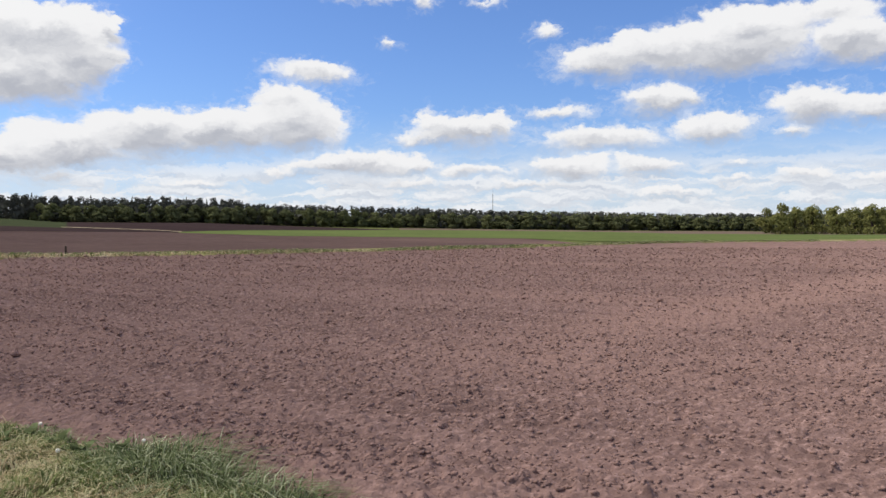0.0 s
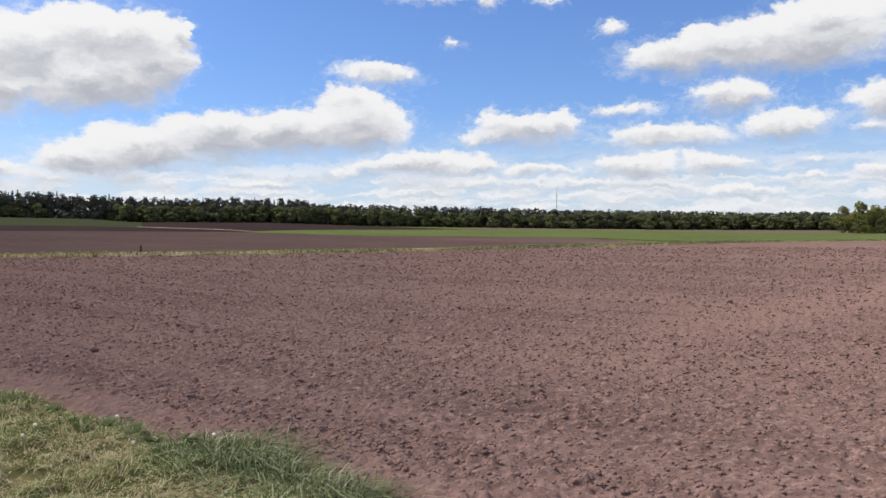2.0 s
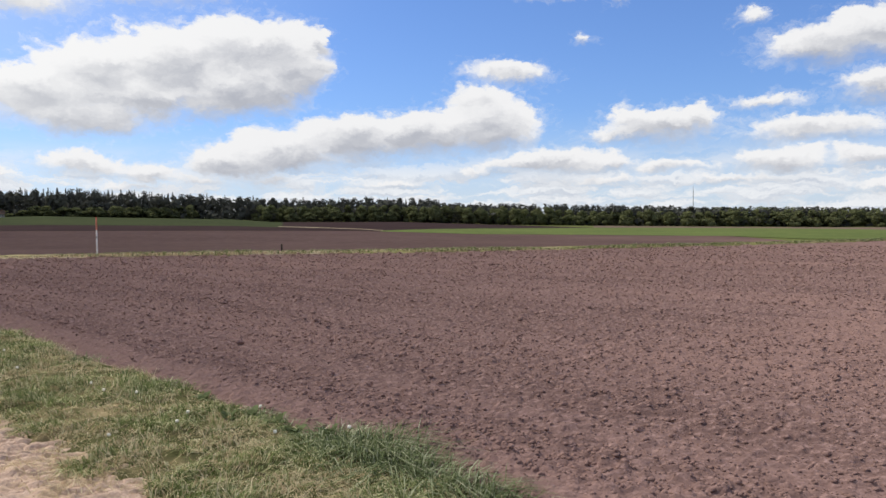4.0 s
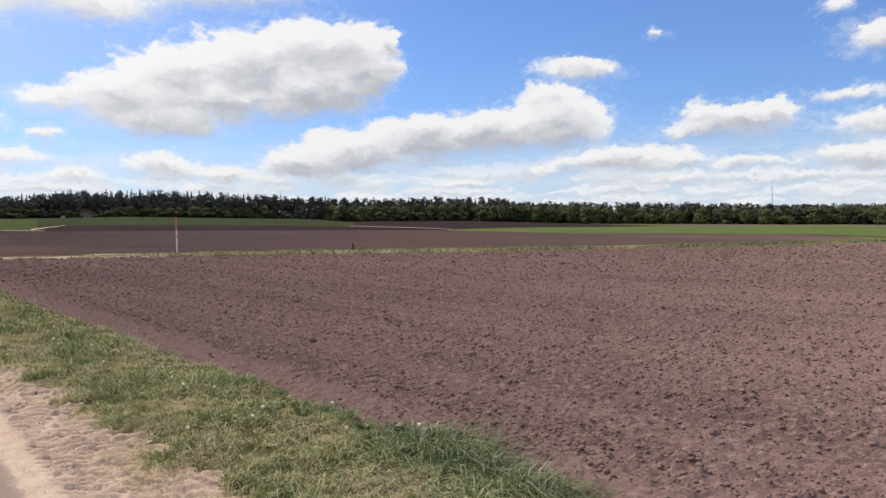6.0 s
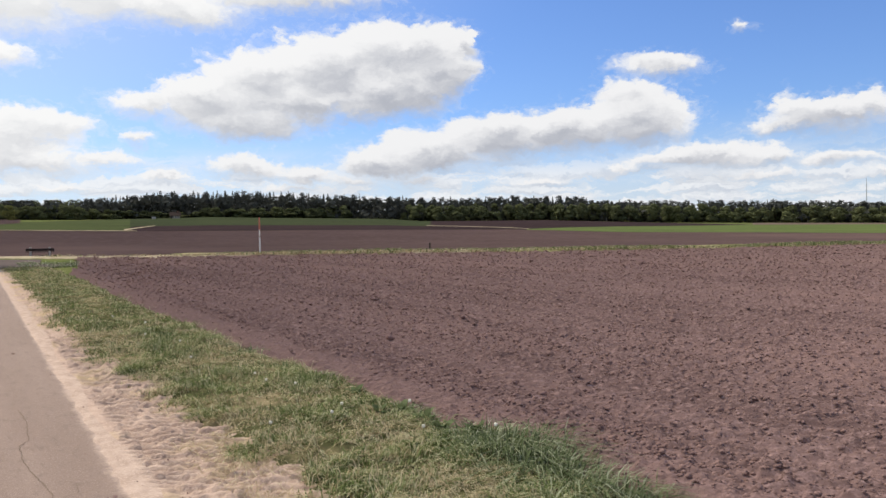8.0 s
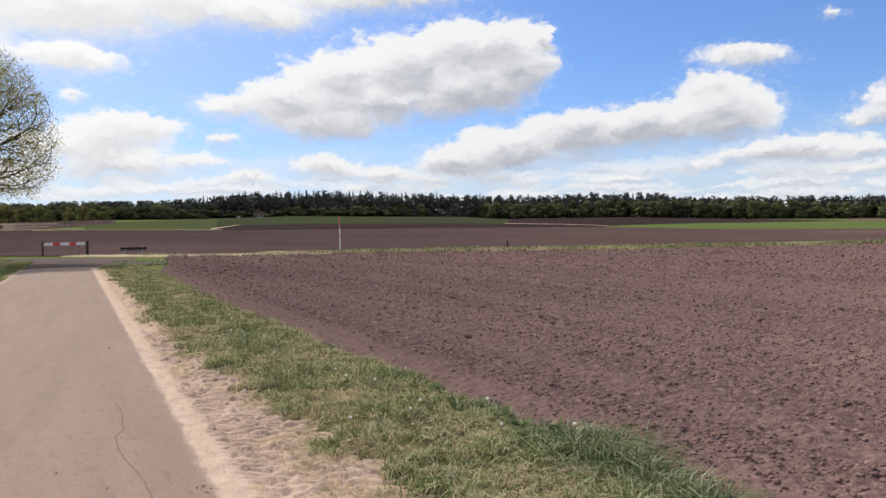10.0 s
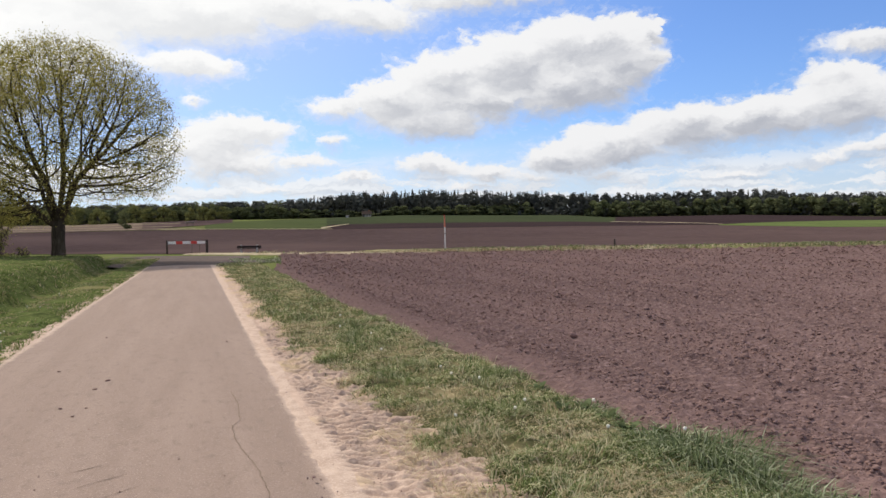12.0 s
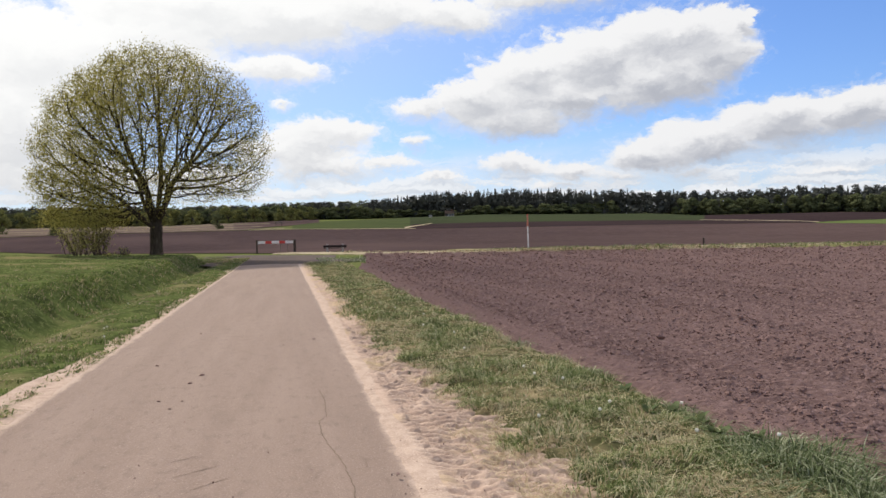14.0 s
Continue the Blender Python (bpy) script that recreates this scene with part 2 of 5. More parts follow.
def tilth(name, dark, base, light, dry):
    """Harrowed soil: streaks along the working direction, crumbs of two sizes and paler dry skin."""
    m = bpy.data.materials.new(name)
    m.use_nodes = True
    n = Nodes(m.node_tree)
    where, u, v, both = lane_coords(n)
    rows = n.noise(n.vec("MULTIPLY", both, (0.05, 1.0, 1.0)), 0.9, 4.0, 0.6)
    small = n.noise(where, 14.0, 4.0, 0.65)
    colour = n.mix(n.step(rows, 0.36, 0.64), dark, base)
    colour = n.mix(n.step(small, 0.46, 0.70), colour, light)
    # dark flecks painted in for the shade in pits between crumbs
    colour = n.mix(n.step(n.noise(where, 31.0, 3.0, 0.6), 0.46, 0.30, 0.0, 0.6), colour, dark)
    # dried, trodden soil along the verge and in an old wheel track
    track = n.math("ABSOLUTE", n.math("SUBTRACT", n.vec("DOT_PRODUCT", where, (0.7475, -0.6643, 0.0)), -7.160))
    dried = n.math("MAXIMUM", n.step(v, 4.6, 3.5, 0.0, 0.7), n.math("MULTIPLY", n.step(track, 2.2, 0.5, 0.0, 0.75), n.step(n.vec("DOT_PRODUCT", where, (1.0, 0.0, 0.0)), -2.0, 4.0)))
    colour = n.mix(dried, colour, dry)
    colour = n.mix(n.step(n.noise(n.vec("MULTIPLY", both, (0.25, 1.0, 1.0)), 0.16, 3.0, 0.55), 0.46, 0.68, 0.0, 0.6), colour, dry)
    rough = n.math("ADD", n.math("MULTIPLY", granules(n, where, 13.0), 1.0), n.math("MULTIPLY", granules(n, where, 34.0), 0.45))
    rough = n.math("ADD", rough, n.math("MULTIPLY", n.noise(where, 60.0, 3.0, 0.6), 0.25))
    shader = n.add("ShaderNodeBsdfPrincipled")
    n.put(shader.inputs["Base Color"], colour)
    shader.inputs["Roughness"].default_value = 0.95
    shader.inputs["Diffuse Roughness"].default_value = 1.0
    shader.inputs["Specular IOR Level"].default_value = 0.0
    b = n.add("ShaderNodeBump")
    b.inputs["Strength"].default_value, b.inputs["Distance"].default_value = 0.8, 0.035
    n.put(b.inputs["Height"], rough)
    n.put(shader.inputs["Normal"], b.outputs[0])
    n.put(n.add("ShaderNodeOutputMaterial").inputs[0], shader.outputs[0])
    return m


def worn_asphalt(name):
    """Pale old asphalt: stone grain, wheel streaks along the lane and sand blown in from both edges."""
    m = bpy.data.materials.new(name)
    m.use_nodes = True
    n = Nodes(m.node_tree)
    where, u, v, both = lane_coords(n)
    streak = n.noise(n.vec("MULTIPLY", both, (0.07, 1.0, 1.0)), 2.6, 4.0, 0.6)
    blot = n.noise(n.vec("MULTIPLY", both, (0.35, 1.0, 1.0)), 1.1, 4.0, 0.6)
    stone = n.noise(where, 75.0, 3.0, 0.7)
    mottle = n.noise(n.vec("MULTIPLY", both, (0.5, 1.0, 1.0)), 9.0, 4.0, 0.7)
    colour = n.mix(n.step(streak, 0.32, 0.70), (0.238, 0.175, 0.138), (0.270, 0.201, 0.160))
    colour = n.mix(n.step(blot, 0.55, 0.72, 0.0, 0.5), colour, (0.205, 0.150, 0.117))
    colour = n.mix(n.step(mottle, 0.50, 0.72, 0.0, 0.6), colour, (0.178, 0.131, 0.104))
    colour = n.mix(n.step(stone, 0.55, 0.75, 0.0, 0.75), colour, (0.43, 0.340, 0.275))
    colour = n.mix(n.step(stone, 0.44, 0.27, 0.0, 0.7), colour, (0.14, 0.106, 0.085))
    ragged = n.math("ADD", n.math("MULTIPLY", n.math("SUBTRACT", n.noise(both, 2.2, 5.0, 0.65), 0.5), 0.34), n.math("MULTIPLY", n.math("SUBTRACT", n.noise(where, 24.0, 3.0, 0.7), 0.5), 0.22))
    right = n.step(n.math("ADD", v, n.math("MULTIPLY", ragged, 0.6)), 0.74, 0.84)
    left = n.step(n.math("ADD", v, n.math("MULTIPLY", ragged, 0.6)), -2.36, -2.46)
    colour = n.mix(n.math("MULTIPLY", n.math("MAXIMUM", right, left), 0.92), colour, (0.45, 0.345, 0.272))
    shader = n.add("ShaderNodeBsdfPrincipled")
    n.put(shader.inputs["Base Color"], colour)
    n.put(shader.inputs["Roughness"], n.step(stone, 0.3, 0.7, 0.95, 0.8))
    shader.inputs["Specular IOR Level"].default_value = 0.1
    b = n.add("ShaderNodeBump")
    b.inputs["Strength"].default_value, b.inputs["Distance"].default_value = 0.7, 0.008
    n.put(b.inputs["Height"], n.math("ADD", stone, mottle))
    n.put(shader.inputs["Normal"], b.outputs[0])
    n.put(n.add("ShaderNodeOutputMaterial").inputs[0], shader.outputs[0])
    return m


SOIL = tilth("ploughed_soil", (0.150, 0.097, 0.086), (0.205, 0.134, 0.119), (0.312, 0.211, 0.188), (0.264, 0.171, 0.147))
CLOD = material("soil_clods", (0.240, 0.155, 0.133), (0.172, 0.110, 0.095), (0.310, 0.206, 0.178), 3.0, 0.95, 0.4, 60.0, 30.0, island=0.35, matt=0.5)
SOIL_FAR = material("far_soil", (0.136, 0.091, 0.081), (0.112, 0.075, 0.068), (0.160, 0.112, 0.098), 0.05, 0.95, 0.6, 5.0, fine=0.8,
                    patch=(0.180, 0.121, 0.104), patch_scale=0.012, depth=0.2, matt=1.0)
SOIL_DARK = material("dark_soil", (0.039, 0.027, 0.028), (0.031, 0.022, 0.023), (0.051, 0.037, 0.037), 0.06, 0.95, 0.0, fine=0.7)
SOIL_TAN = material("tan_soil", (0.209, 0.172, 0.123), (0.164, 0.131, 0.094), (0.254, 0.213, 0.156), 0.05, 0.95, 0.0, fine=0.7)
SOIL_PALE = material("fallow_soil", (0.135, 0.102, 0.082), (0.112, 0.084, 0.068), (0.165, 0.128, 0.10), 0.05, 0.95, 0.0, fine=0.7)
GREEN_FAR = material("far_crop", (0.098, 0.128, 0.044), (0.078, 0.102, 0.038), (0.125, 0.150, 0.055), 0.035, 0.9, 0.0, fine=0.5)
# these two greens are darkened to carry the cloud shadow on the far fields
GREEN_MID = material("far_green", (0.060, 0.074, 0.032), (0.048, 0.060, 0.028), (0.078, 0.092, 0.04), 0.035, 0.9, 0.0, fine=0.5)
GREEN_DIM = material("far_meadow", (0.044, 0.054, 0.028), (0.036, 0.044, 0.025), (0.056, 0.066, 0.034), 0.03, 0.9, 0.0, fine=0.4)
STRAW_FAR = material("dry_track", (0.34, 0.285, 0.19), (0.25, 0.205, 0.14), (0.42, 0.365, 0.26), 0.25, 0.95, 0.2, fine=1.5)
GROUND = material("meadow_ground", (0.10, 0.12, 0.04), (0.08, 0.09, 0.035), (0.16, 0.16, 0.07), 0.02, 0.95, 0.0, fine=0.4)
TURF = material("turf", (0.070, 0.078, 0.030), (0.045, 0.044, 0.022), (0.135, 0.122, 0.060), 1.6, 0.95, 0.6, 60.0, 22.0,
                patch=(0.24, 0.195, 0.11), patch_scale=1.1)
TURF_STRIP = material("strip_turf", (0.165, 0.165, 0.062), (0.11, 0.12, 0.045), (0.27, 0.245, 0.125), 0.4, 0.95, 0.6, 20.0, 4.0,
                patch=(0.30, 0.26, 0.15), patch_scale=0.15)
LAWN = material("bank_grass", (0.085, 0.108, 0.034), (0.045, 0.058, 0.020), (0.15, 0.165, 0.065), 1.3, 0.95, 0.6, 40.0, 9.0,
                patch=(0.165, 0.15, 0.07), patch_scale=0.35)
ASPHALT = worn_asphalt("old_pale_asphalt")
ASPHALT_DARK = material("dark_asphalt", (0.122, 0.100, 0.091), (0.095, 0.077, 0.071), (0.150, 0.127, 0.115), 0.4, 0.9, 0.2, 40.0, 20.0)
SAND = material("dry_sand", (0.47, 0.360, 0.283), (0.36, 0.268, 0.208), (0.55, 0.435, 0.350), 6.0, 0.95, 0.5, 120.0, 60.0, depth=0.008)
SAND_ROUGH = material("tracked_sand", (0.47, 0.350, 0.272), (0.36, 0.262, 0.204), (0.56, 0.430, 0.335), 3.0, 0.95, 0.6, 90.0, 30.0,
                      patch=(0.46, 0.35, 0.22), patch_scale=1.1, depth=0.012)
CRACK = material("crack_shadow", (0.19, 0.146, 0.114), (0.15, 0.115, 0.09), (0.24, 0.185, 0.145), 6.0, 0.95, 0.0)
BARK = material("bark", (0.079, 0.064, 0.046), (0.045, 0.036, 0.027), (0.120, 0.101, 0.075), 3.0, 0.95, 0.8, 14.0, 10.0, stretch=(1, 1, 0.25), depth=0.04)
BARK_FAR = material("far_bark", (0.07, 0.056, 0.045), (0.05, 0.04, 0.034), (0.10, 0.085, 0.07), 0.5, 0.95, 0.0)
WOOD_GREY = material("weathered_wood", (0.20, 0.165, 0.13), (0.13, 0.105, 0.085), (0.29, 0.25, 0.20), 4.0, 0.85, 0.5, 40.0, 22.0, stretch=(1, 1, 0.2))
WOOD_DARK = material("dark_stained_wood", (0.075, 0.06, 0.05), (0.05, 0.04, 0.034), (0.11, 0.09, 0.075), 4.0, 0.8, 0.4, 40.0, 22.0)
BENCH_WOOD = material("blackish_wood", (0.035, 0.030, 0.028), (0.022, 0.019, 0.018), (0.055, 0.048, 0.044), 4.0, 0.8, 0.4, 40.0, 22.0)
CONCRETE = material("concrete", (0.40, 0.38, 0.34), (0.32, 0.30, 0.27), (0.48, 0.46, 0.42), 3.0, 0.9, 0.3, 50.0, 25.0)
WHITE = material("white_paint", (0.78, 0.77, 0.74), (0.66, 0.64, 0.60), (0.82, 0.81, 0.79), 2.0, 0.5, 0.1, 30.0, gloss=0.4)
RED = material("red_paint", (0.58, 0.045, 0.035), (0.46, 0.04, 0.03), (0.64, 0.09, 0.07), 2.0, 0.5, 0.1, 30.0, gloss=0.4)
RED_FADED = material("faded_red_paint", (0.60, 0.20, 0.13), (0.48, 0.14, 0.09), (0.66, 0.28, 0.20), 3.0, 0.6, 0.1, 30.0, gloss=0.3)
STEEL = material("galvanised_steel", (0.30, 0.31, 0.33), (0.25, 0.26, 0.27), (0.38, 0.39, 0.41), 1.0, 0.5, 0.0, gloss=0.5)
BRICK_FAR = material("brick_wall", (0.25, 0.12, 0.085), (0.19, 0.09, 0.065), (0.31, 0.16, 0.12), 1.0, 0.9, 0.0)
TILE_FAR = material("roof_tiles", (0.060, 0.045, 0.038), (0.048, 0.036, 0.030), (0.080, 0.060, 0.050), 1.0, 0.8, 0.0)
DARK_GLASS = material("window_glass", (0.03, 0.035, 0.04), (0.02, 0.025, 0.03), (0.05, 0.055, 0.06), 1.0, 0.1, 0.0, gloss=0.5)
PETAL = material("seed_head", (0.80, 0.77, 0.66), (0.70, 0.66, 0.55), (0.84, 0.82, 0.74), 30.0, 0.9, 0.0)
BLADE = leaf_material("grass_blades", (0.185, 0.225, 0.085), (0.075, 0.100, 0.036), (0.58, 0.56, 0.35), 0.35)
BLADE_DRY = leaf_material("dry_blades", (0.50, 0.42, 0.26), (0.32, 0.25, 0.145), (0.66, 0.58, 0.40), 0.3)
BLADE_LUSH = leaf_material("lush_blades", (0.215, 0.255, 0.125), (0.070, 0.092, 0.042), (0.56, 0.58, 0.40), 0.3)
BLADE_BANK = leaf_material("bank_blades", (0.147, 0.194, 0.055), (0.084, 0.116, 0.036), (0.284, 0.304, 0.121), 0.4)
LEAF = leaf_material("young_leaves", (0.43, 0.385, 0.105), (0.24, 0.215, 0.065), (0.62, 0.55, 0.18), 0.5)
LEAF_SHRUB = leaf_material("shrub_leaves", (0.44, 0.43, 0.13), (0.30, 0.29, 0.09), (0.58, 0.55, 0.20), 0.5)
LEAF_WOOD = leaf_material("wood_edge_leaves", (0.128, 0.142, 0.066), (0.098, 0.108, 0.055), (0.160, 0.172, 0.074), 0.25)
LEAF_SPRING = leaf_material("spring_leaves", (0.200, 0.205, 0.072), (0.125, 0.133, 0.050), (0.270, 0.265, 0.095), 0.35)
NEEDLES = leaf_material("pine_needles", (0.076, 0.080, 0.066), (0.062, 0.064, 0.058), (0.092, 0.096, 0.074), 0.1)

# ---------------------------------------------------------------- helpers for meshes


def mesh_object(name, verts, faces, mat, parent=None, smooth=True, label=""):
    me = bpy.data.meshes.new(name)
    me.from_pydata(np.asarray(verts).tolist(), [], faces.tolist() if isinstance(faces, np.ndarray) else faces)
    me.materials.append(mat)
    if smooth:
        me.polygons.foreach_set("use_smooth", np.ones(len(me.polygons), dtype=bool))
    ob = new(name, me)
    if parent:
        ob.parent = parent
    if label:
        tagged(ob, label)
    return ob


def part(name, bm, mat, parent, label=""):
    me = bpy.data.meshes.new(name)
    bm.to_mesh(me)
    bm.free()
    me.materials.append(mat)
    ob = new(name, me)
    ob.parent = parent
    if label:
        tagged(ob, label)
    return ob


def block(sx, sy, sz, at=(0, 0, 0), bevel=0.008, turn=None):
    bm = bmesh.new()
    bmesh.ops.create_cube(bm, size=1.0)
    bmesh.ops.scale(bm, vec=(sx, sy, sz), verts=bm.verts)
    if bevel:
        bmesh.ops.bevel(bm, geom=bm.edges[:], offset=bevel, segments=2, affect="EDGES", profile=0.5)
    if turn:
        bmesh.ops.transform(bm, matrix=turn, verts=bm.verts)
    bmesh.ops.translate(bm, vec=at, verts=bm.verts)
    return bm


def rod(r1, r2, z1, z2, at=(0, 0), sides=12, bevel=0.0):
    bm = bmesh.new()
    bmesh.ops.create_cone(bm, cap_ends=True, segments=sides, radius1=r1, radius2=r2, depth=z2 - z1)
    bmesh.ops.translate(bm, vec=(at[0], at[1], (z1 + z2) / 2), verts=bm.verts)
    if bevel:
        rims = [e for e in bm.edges if abs(e.verts[0].co.z - e.verts[1].co.z) < 1e-4]
        bmesh.ops.bevel(bm, geom=rims, offset=bevel, segments=2, affect="EDGES")
    return bm


def thing(name, at, turn=0.0, label="", category="", group="", kind=""):
    ob = new(name)
    ob.empty_display_size = 0.2
    ob.location = at
    ob.rotation_euler = (0, 0, turn)
    return tagged(ob, label, category, group, kind)


def lattice(ix, iy, seed):
    h = (ix.astype(np.int64) * 374761393 + iy.astype(np.int64) * 668265263 + seed * 1442695041) & 0x7FFFFFFF
    h = ((h ^ (h >> 13)) * 1274126177) & 0x7FFFFFFF
    return ((h ^ (h >> 16)) & 0xFFFF) / 65535.0


def grain(x, y, size, seed=0):
    """Smooth value noise, 0 to 1, with features of that size in metres."""
    x, y = np.asarray(x, float) / size, np.asarray(y, float) / size
    ix, iy = np.floor(x), np.floor(y)
    fx, fy = x - ix, y - iy
    fx, fy = fx * fx * (3 - 2 * fx), fy * fy * (3 - 2 * fy)
    a, b = lattice(ix, iy, seed), lattice(ix + 1, iy, seed)
    c, d = lattice(ix, iy + 1, seed), lattice(ix + 1, iy + 1, seed)
    return (a * (1 - fx) + b * fx) * (1 - fy) + (c * (1 - fx) + d * fx) * fy


# ---------------------------------------------------------------- the lie of the land
# along the lane: u ahead, v to the right of the standpoint
ALONG, ACROSS = np.array((-0.844, 0.536)), np.array((0.536, 0.844))
ROAD_L, ROAD_R, SAND_R, FIELD_L = -2.48, 0.84, 0.91, 3.36
LANE_END = 46.0
AZ_NEAR = (-60, -28, -23, -15, -9.5, -1.8, 4.7, 13.4, 21.6, 31, 48, 58, 72, 80, 120)
Z_NEAR = (0, -0.1, -0.2, -0.25, 0.0, 0.33, 0.68, 1.05, 2.0, 2.3, 2.6, 3.1, 2.8, 2.2, 1.0)
AZ_FAR = (-60, -28, -21.5, -19.6, -9.5, -1.2, 11, 19, 28, 31, 36.5, 43, 47, 51.6, 56, 65, 75, 120)
EL_FAR = (-0.2, -0.10, -0.05, 0.0, 0.10, 0.24, 0.45, 0.75, 0.79, 1.0, 1.11, 1.24, 1.16, 1.10, 1.12, 0.88, 0.85, 0.3)
R_FLAT, R_NEAR, R_FAR = 105.0, 180.0, 420.0


def to_xy(u, v):
    u, v = np.asarray(u, float), np.asarray(v, float)
    return u * ALONG[0] + v * ACROSS[0], u * ALONG[1] + v * ACROSS[1]


def to_uv(x, y):
    return x * ALONG[0] + y * ALONG[1], x * ACROSS[0] + y * ACROSS[1]


def smooth(t):
    t = np.clip(t, 0, 1)
    return t * t * (3 - 2 * t)


def side_line(x):
    """Near edge of the side road."""
    return 6.0 + (x + 110) * 21 / 73


def land(x, y):
    """Height of the bare land."""
    x, y = np.asarray(x, float), np.asarray(y, float)
    r = np.hypot(x, y)
    az = np.degrees(np.arctan2(-x, y))
    z1 = np.interp(az, AZ_NEAR, Z_NEAR)
    z2 = 1.65 + R_FAR * np.tan(np.radians(np.interp(az, AZ_FAR, EL_FAR)))
    z = np.where(r < R_NEAR, z1 * smooth((r - R_FLAT) / (R_NEAR - R_FLAT)), z1 + (z2 - z1) * (r - R_NEAR) / (R_FAR - R_NEAR))
    z = np.where(r > R_FAR, z2 + np.minimum(r - R_FAR, 90) * 0.03 + np.maximum(r - R_FAR - 90, 0) * 0.001, z)
    # the verge, ditch and grassy bank on the left of the lane
    u, v = to_uv(x, y)
    d = ROAD_L - v
    ditch = -0.20 * np.exp(-((d - 1.95) / 0.45) ** 2)
    bank = 0.58 * smooth((d - 2.1) / 1.15) + 0.30 * smooth((d - 3) / 14)
    fade = smooth((60 - u) / 10)
    # it runs out where the side road crosses
    fade = fade * (1 - smooth((y - side_line(x) + 2.0) / 2.5) * smooth((x + 58) / 6))
    return z + (ditch + bank) * fade * (d > 0)


def sheet(name, xs, ys, zs, mat, keep=None, parent=None):
    """A grid of points as one surface; keep drops faces by their corner."""
    rows, cols = xs.shape
    idx = np.arange(rows * cols).reshape(rows, cols)
    faces = np.stack((idx[:-1, :-1], idx[1:, :-1], idx[1:, 1:], idx[:-1, 1:]), -1).reshape(-1, 4)
    if keep is not None:
        faces = faces[keep[:-1, :-1].ravel()]
        used = np.unique(faces)
        remap = np.zeros(rows * cols, int)
        remap[used] = np.arange(len(used))
        faces = remap[faces]
        verts = np.stack((xs, ys, zs), -1).reshape(-1, 3)[used]
    else:
        verts = np.stack((xs, ys, zs), -1).reshape(-1, 3)
    # faces look up
    a, b, c = verts[faces[0][0]], verts[faces[0][1]], verts[faces[0][2]]
    if np.cross(b - a, c - a)[2] < 0:
        faces = faces[:, ::-1]
    return mesh_object(name, verts, faces, mat, parent)


def field_edge(u):
    return FIELD_L - 0.18 * smooth((u - 9) / 7) + 0.28 * smooth((u - 22) / 11) + 0.10 * (grain(u, 0 * u, 0.7, 3) - 0.5) + 0.22 * (grain(u, 0 * u, 2.6, 4) - 0.5)


def turf_edge(u):
    """Where the grass begins beside the sandy shoulder."""
    return np.interp(u, (0, 4.5, 6, 8.7, 10.5, 14, 46), (1.62, 1.58, 1.50, 1.36, 1.24, 1.06, 1.02))


# far edge of the ploughed field: the grassy strip with the track
STRIP_X = (-140, -110, -75, -52, -43, -28, -15, 0, 16, 32, 56, 110, 200)
STRIP_Y = (24, 32, 39.5, 41.6, 45.0, 54.0, 62.5, 76.0, 97.0, 116.0, 133.0, 166.0, 221.0)


def strip_y(x):
    return np.interp(x, STRIP_X, STRIP_Y)


# ground: one sheet to the horizon
az_g = np.radians(np.concatenate((np.arange(-180, -40, 5.0), np.arange(-40, 90, 0.5), np.arange(90, 181, 5.0))))
r_g = np.concatenate(([0.02], np.geomspace(1.5, 600, 150), np.geomspace(700, 4800, 12)))
A, Rr = np.meshgrid(az_g, r_g)
X, Y = -np.sin(A) * Rr, np.cos(A) * Rr
U, V = to_uv(X, Y)
sunk = np.where(Rr < 60, 0.07, 0.045)
tagged(sheet("ground", X, Y, land(X, Y) - sunk, GROUND), "wide meadow ground reaching the horizon", "ground", kind="structure")

def crumble(x, y):
    """Loose tilth: crumbs on low swells."""
    low = 0.018 * (grain(x, y, 0.55, 5) - 0.5) + 0.016 * (grain(x, y, 0.15, 1) - 0.5) + 0.026 * (grain(x, y, 0.05, 2) - 0.5)
    crumbs = np.maximum(grain(x, y, 0.07, 7) - 0.45, 0) * 0.085 + np.maximum(grain(x, y, 0.14, 8) - 0.66, 0) * 0.10
    return low + crumbs * (0.7 + 0.6 * row_band(x, y))


def row_band(x, y):
    """Streaks left by the harrow, along the lane's direction."""
    u, v = to_uv(x, y)
    return 0.6 * grain(u * 0.05, v, 0.55, 52) + 0.4 * grain(u * 0.10, v, 1.7, 53)


def working(x, y):
    """Shallow wheel and tine lines of the harrow."""
    u, v = to_uv(x, y)
    across = v + 0.12 * grain(x, y, 5, 9)
    return 0.016 * np.sin(across * 2 * math.pi / 0.75) + 0.030 * np.sin(across * 2 * math.pi / 3.0) + 0.04 * (row_band(x, y) - 0.5)


# ploughed field
az_f = np.radians(np.concatenate((np.arange(-128, -36, 0.8), np.arange(-36, 82, 0.17))))
r_f = np.exp(np.concatenate((np.arange(math.log(3.2), math.log(30.0), 0.0042), np.arange(math.log(30.0), math.log(80.0), 0.0055), np.arange(math.log(80.0), math.log(215.0), 0.012))))
A, Rr = np.meshgrid(az_f, r_f)
X, Y = -np.sin(A) * Rr, np.cos(A) * Rr
U, V = to_uv(X, Y)
calm = 0.9 + 1.3 * smooth((Rr - 6) / 34)
rough = crumble(X, Y)
furrow = working(X, Y)
inside = (V > field_edge(U) - 0.3) & (Y < strip_y(X) + 0.2) & (U < 33.0 + 9 * (V - 3.45) + 4 * grain(X, Y, 2.5, 48))
lip = -0.10 + 0.10 * smooth((V - field_edge(U) + 0.15) / 0.5)
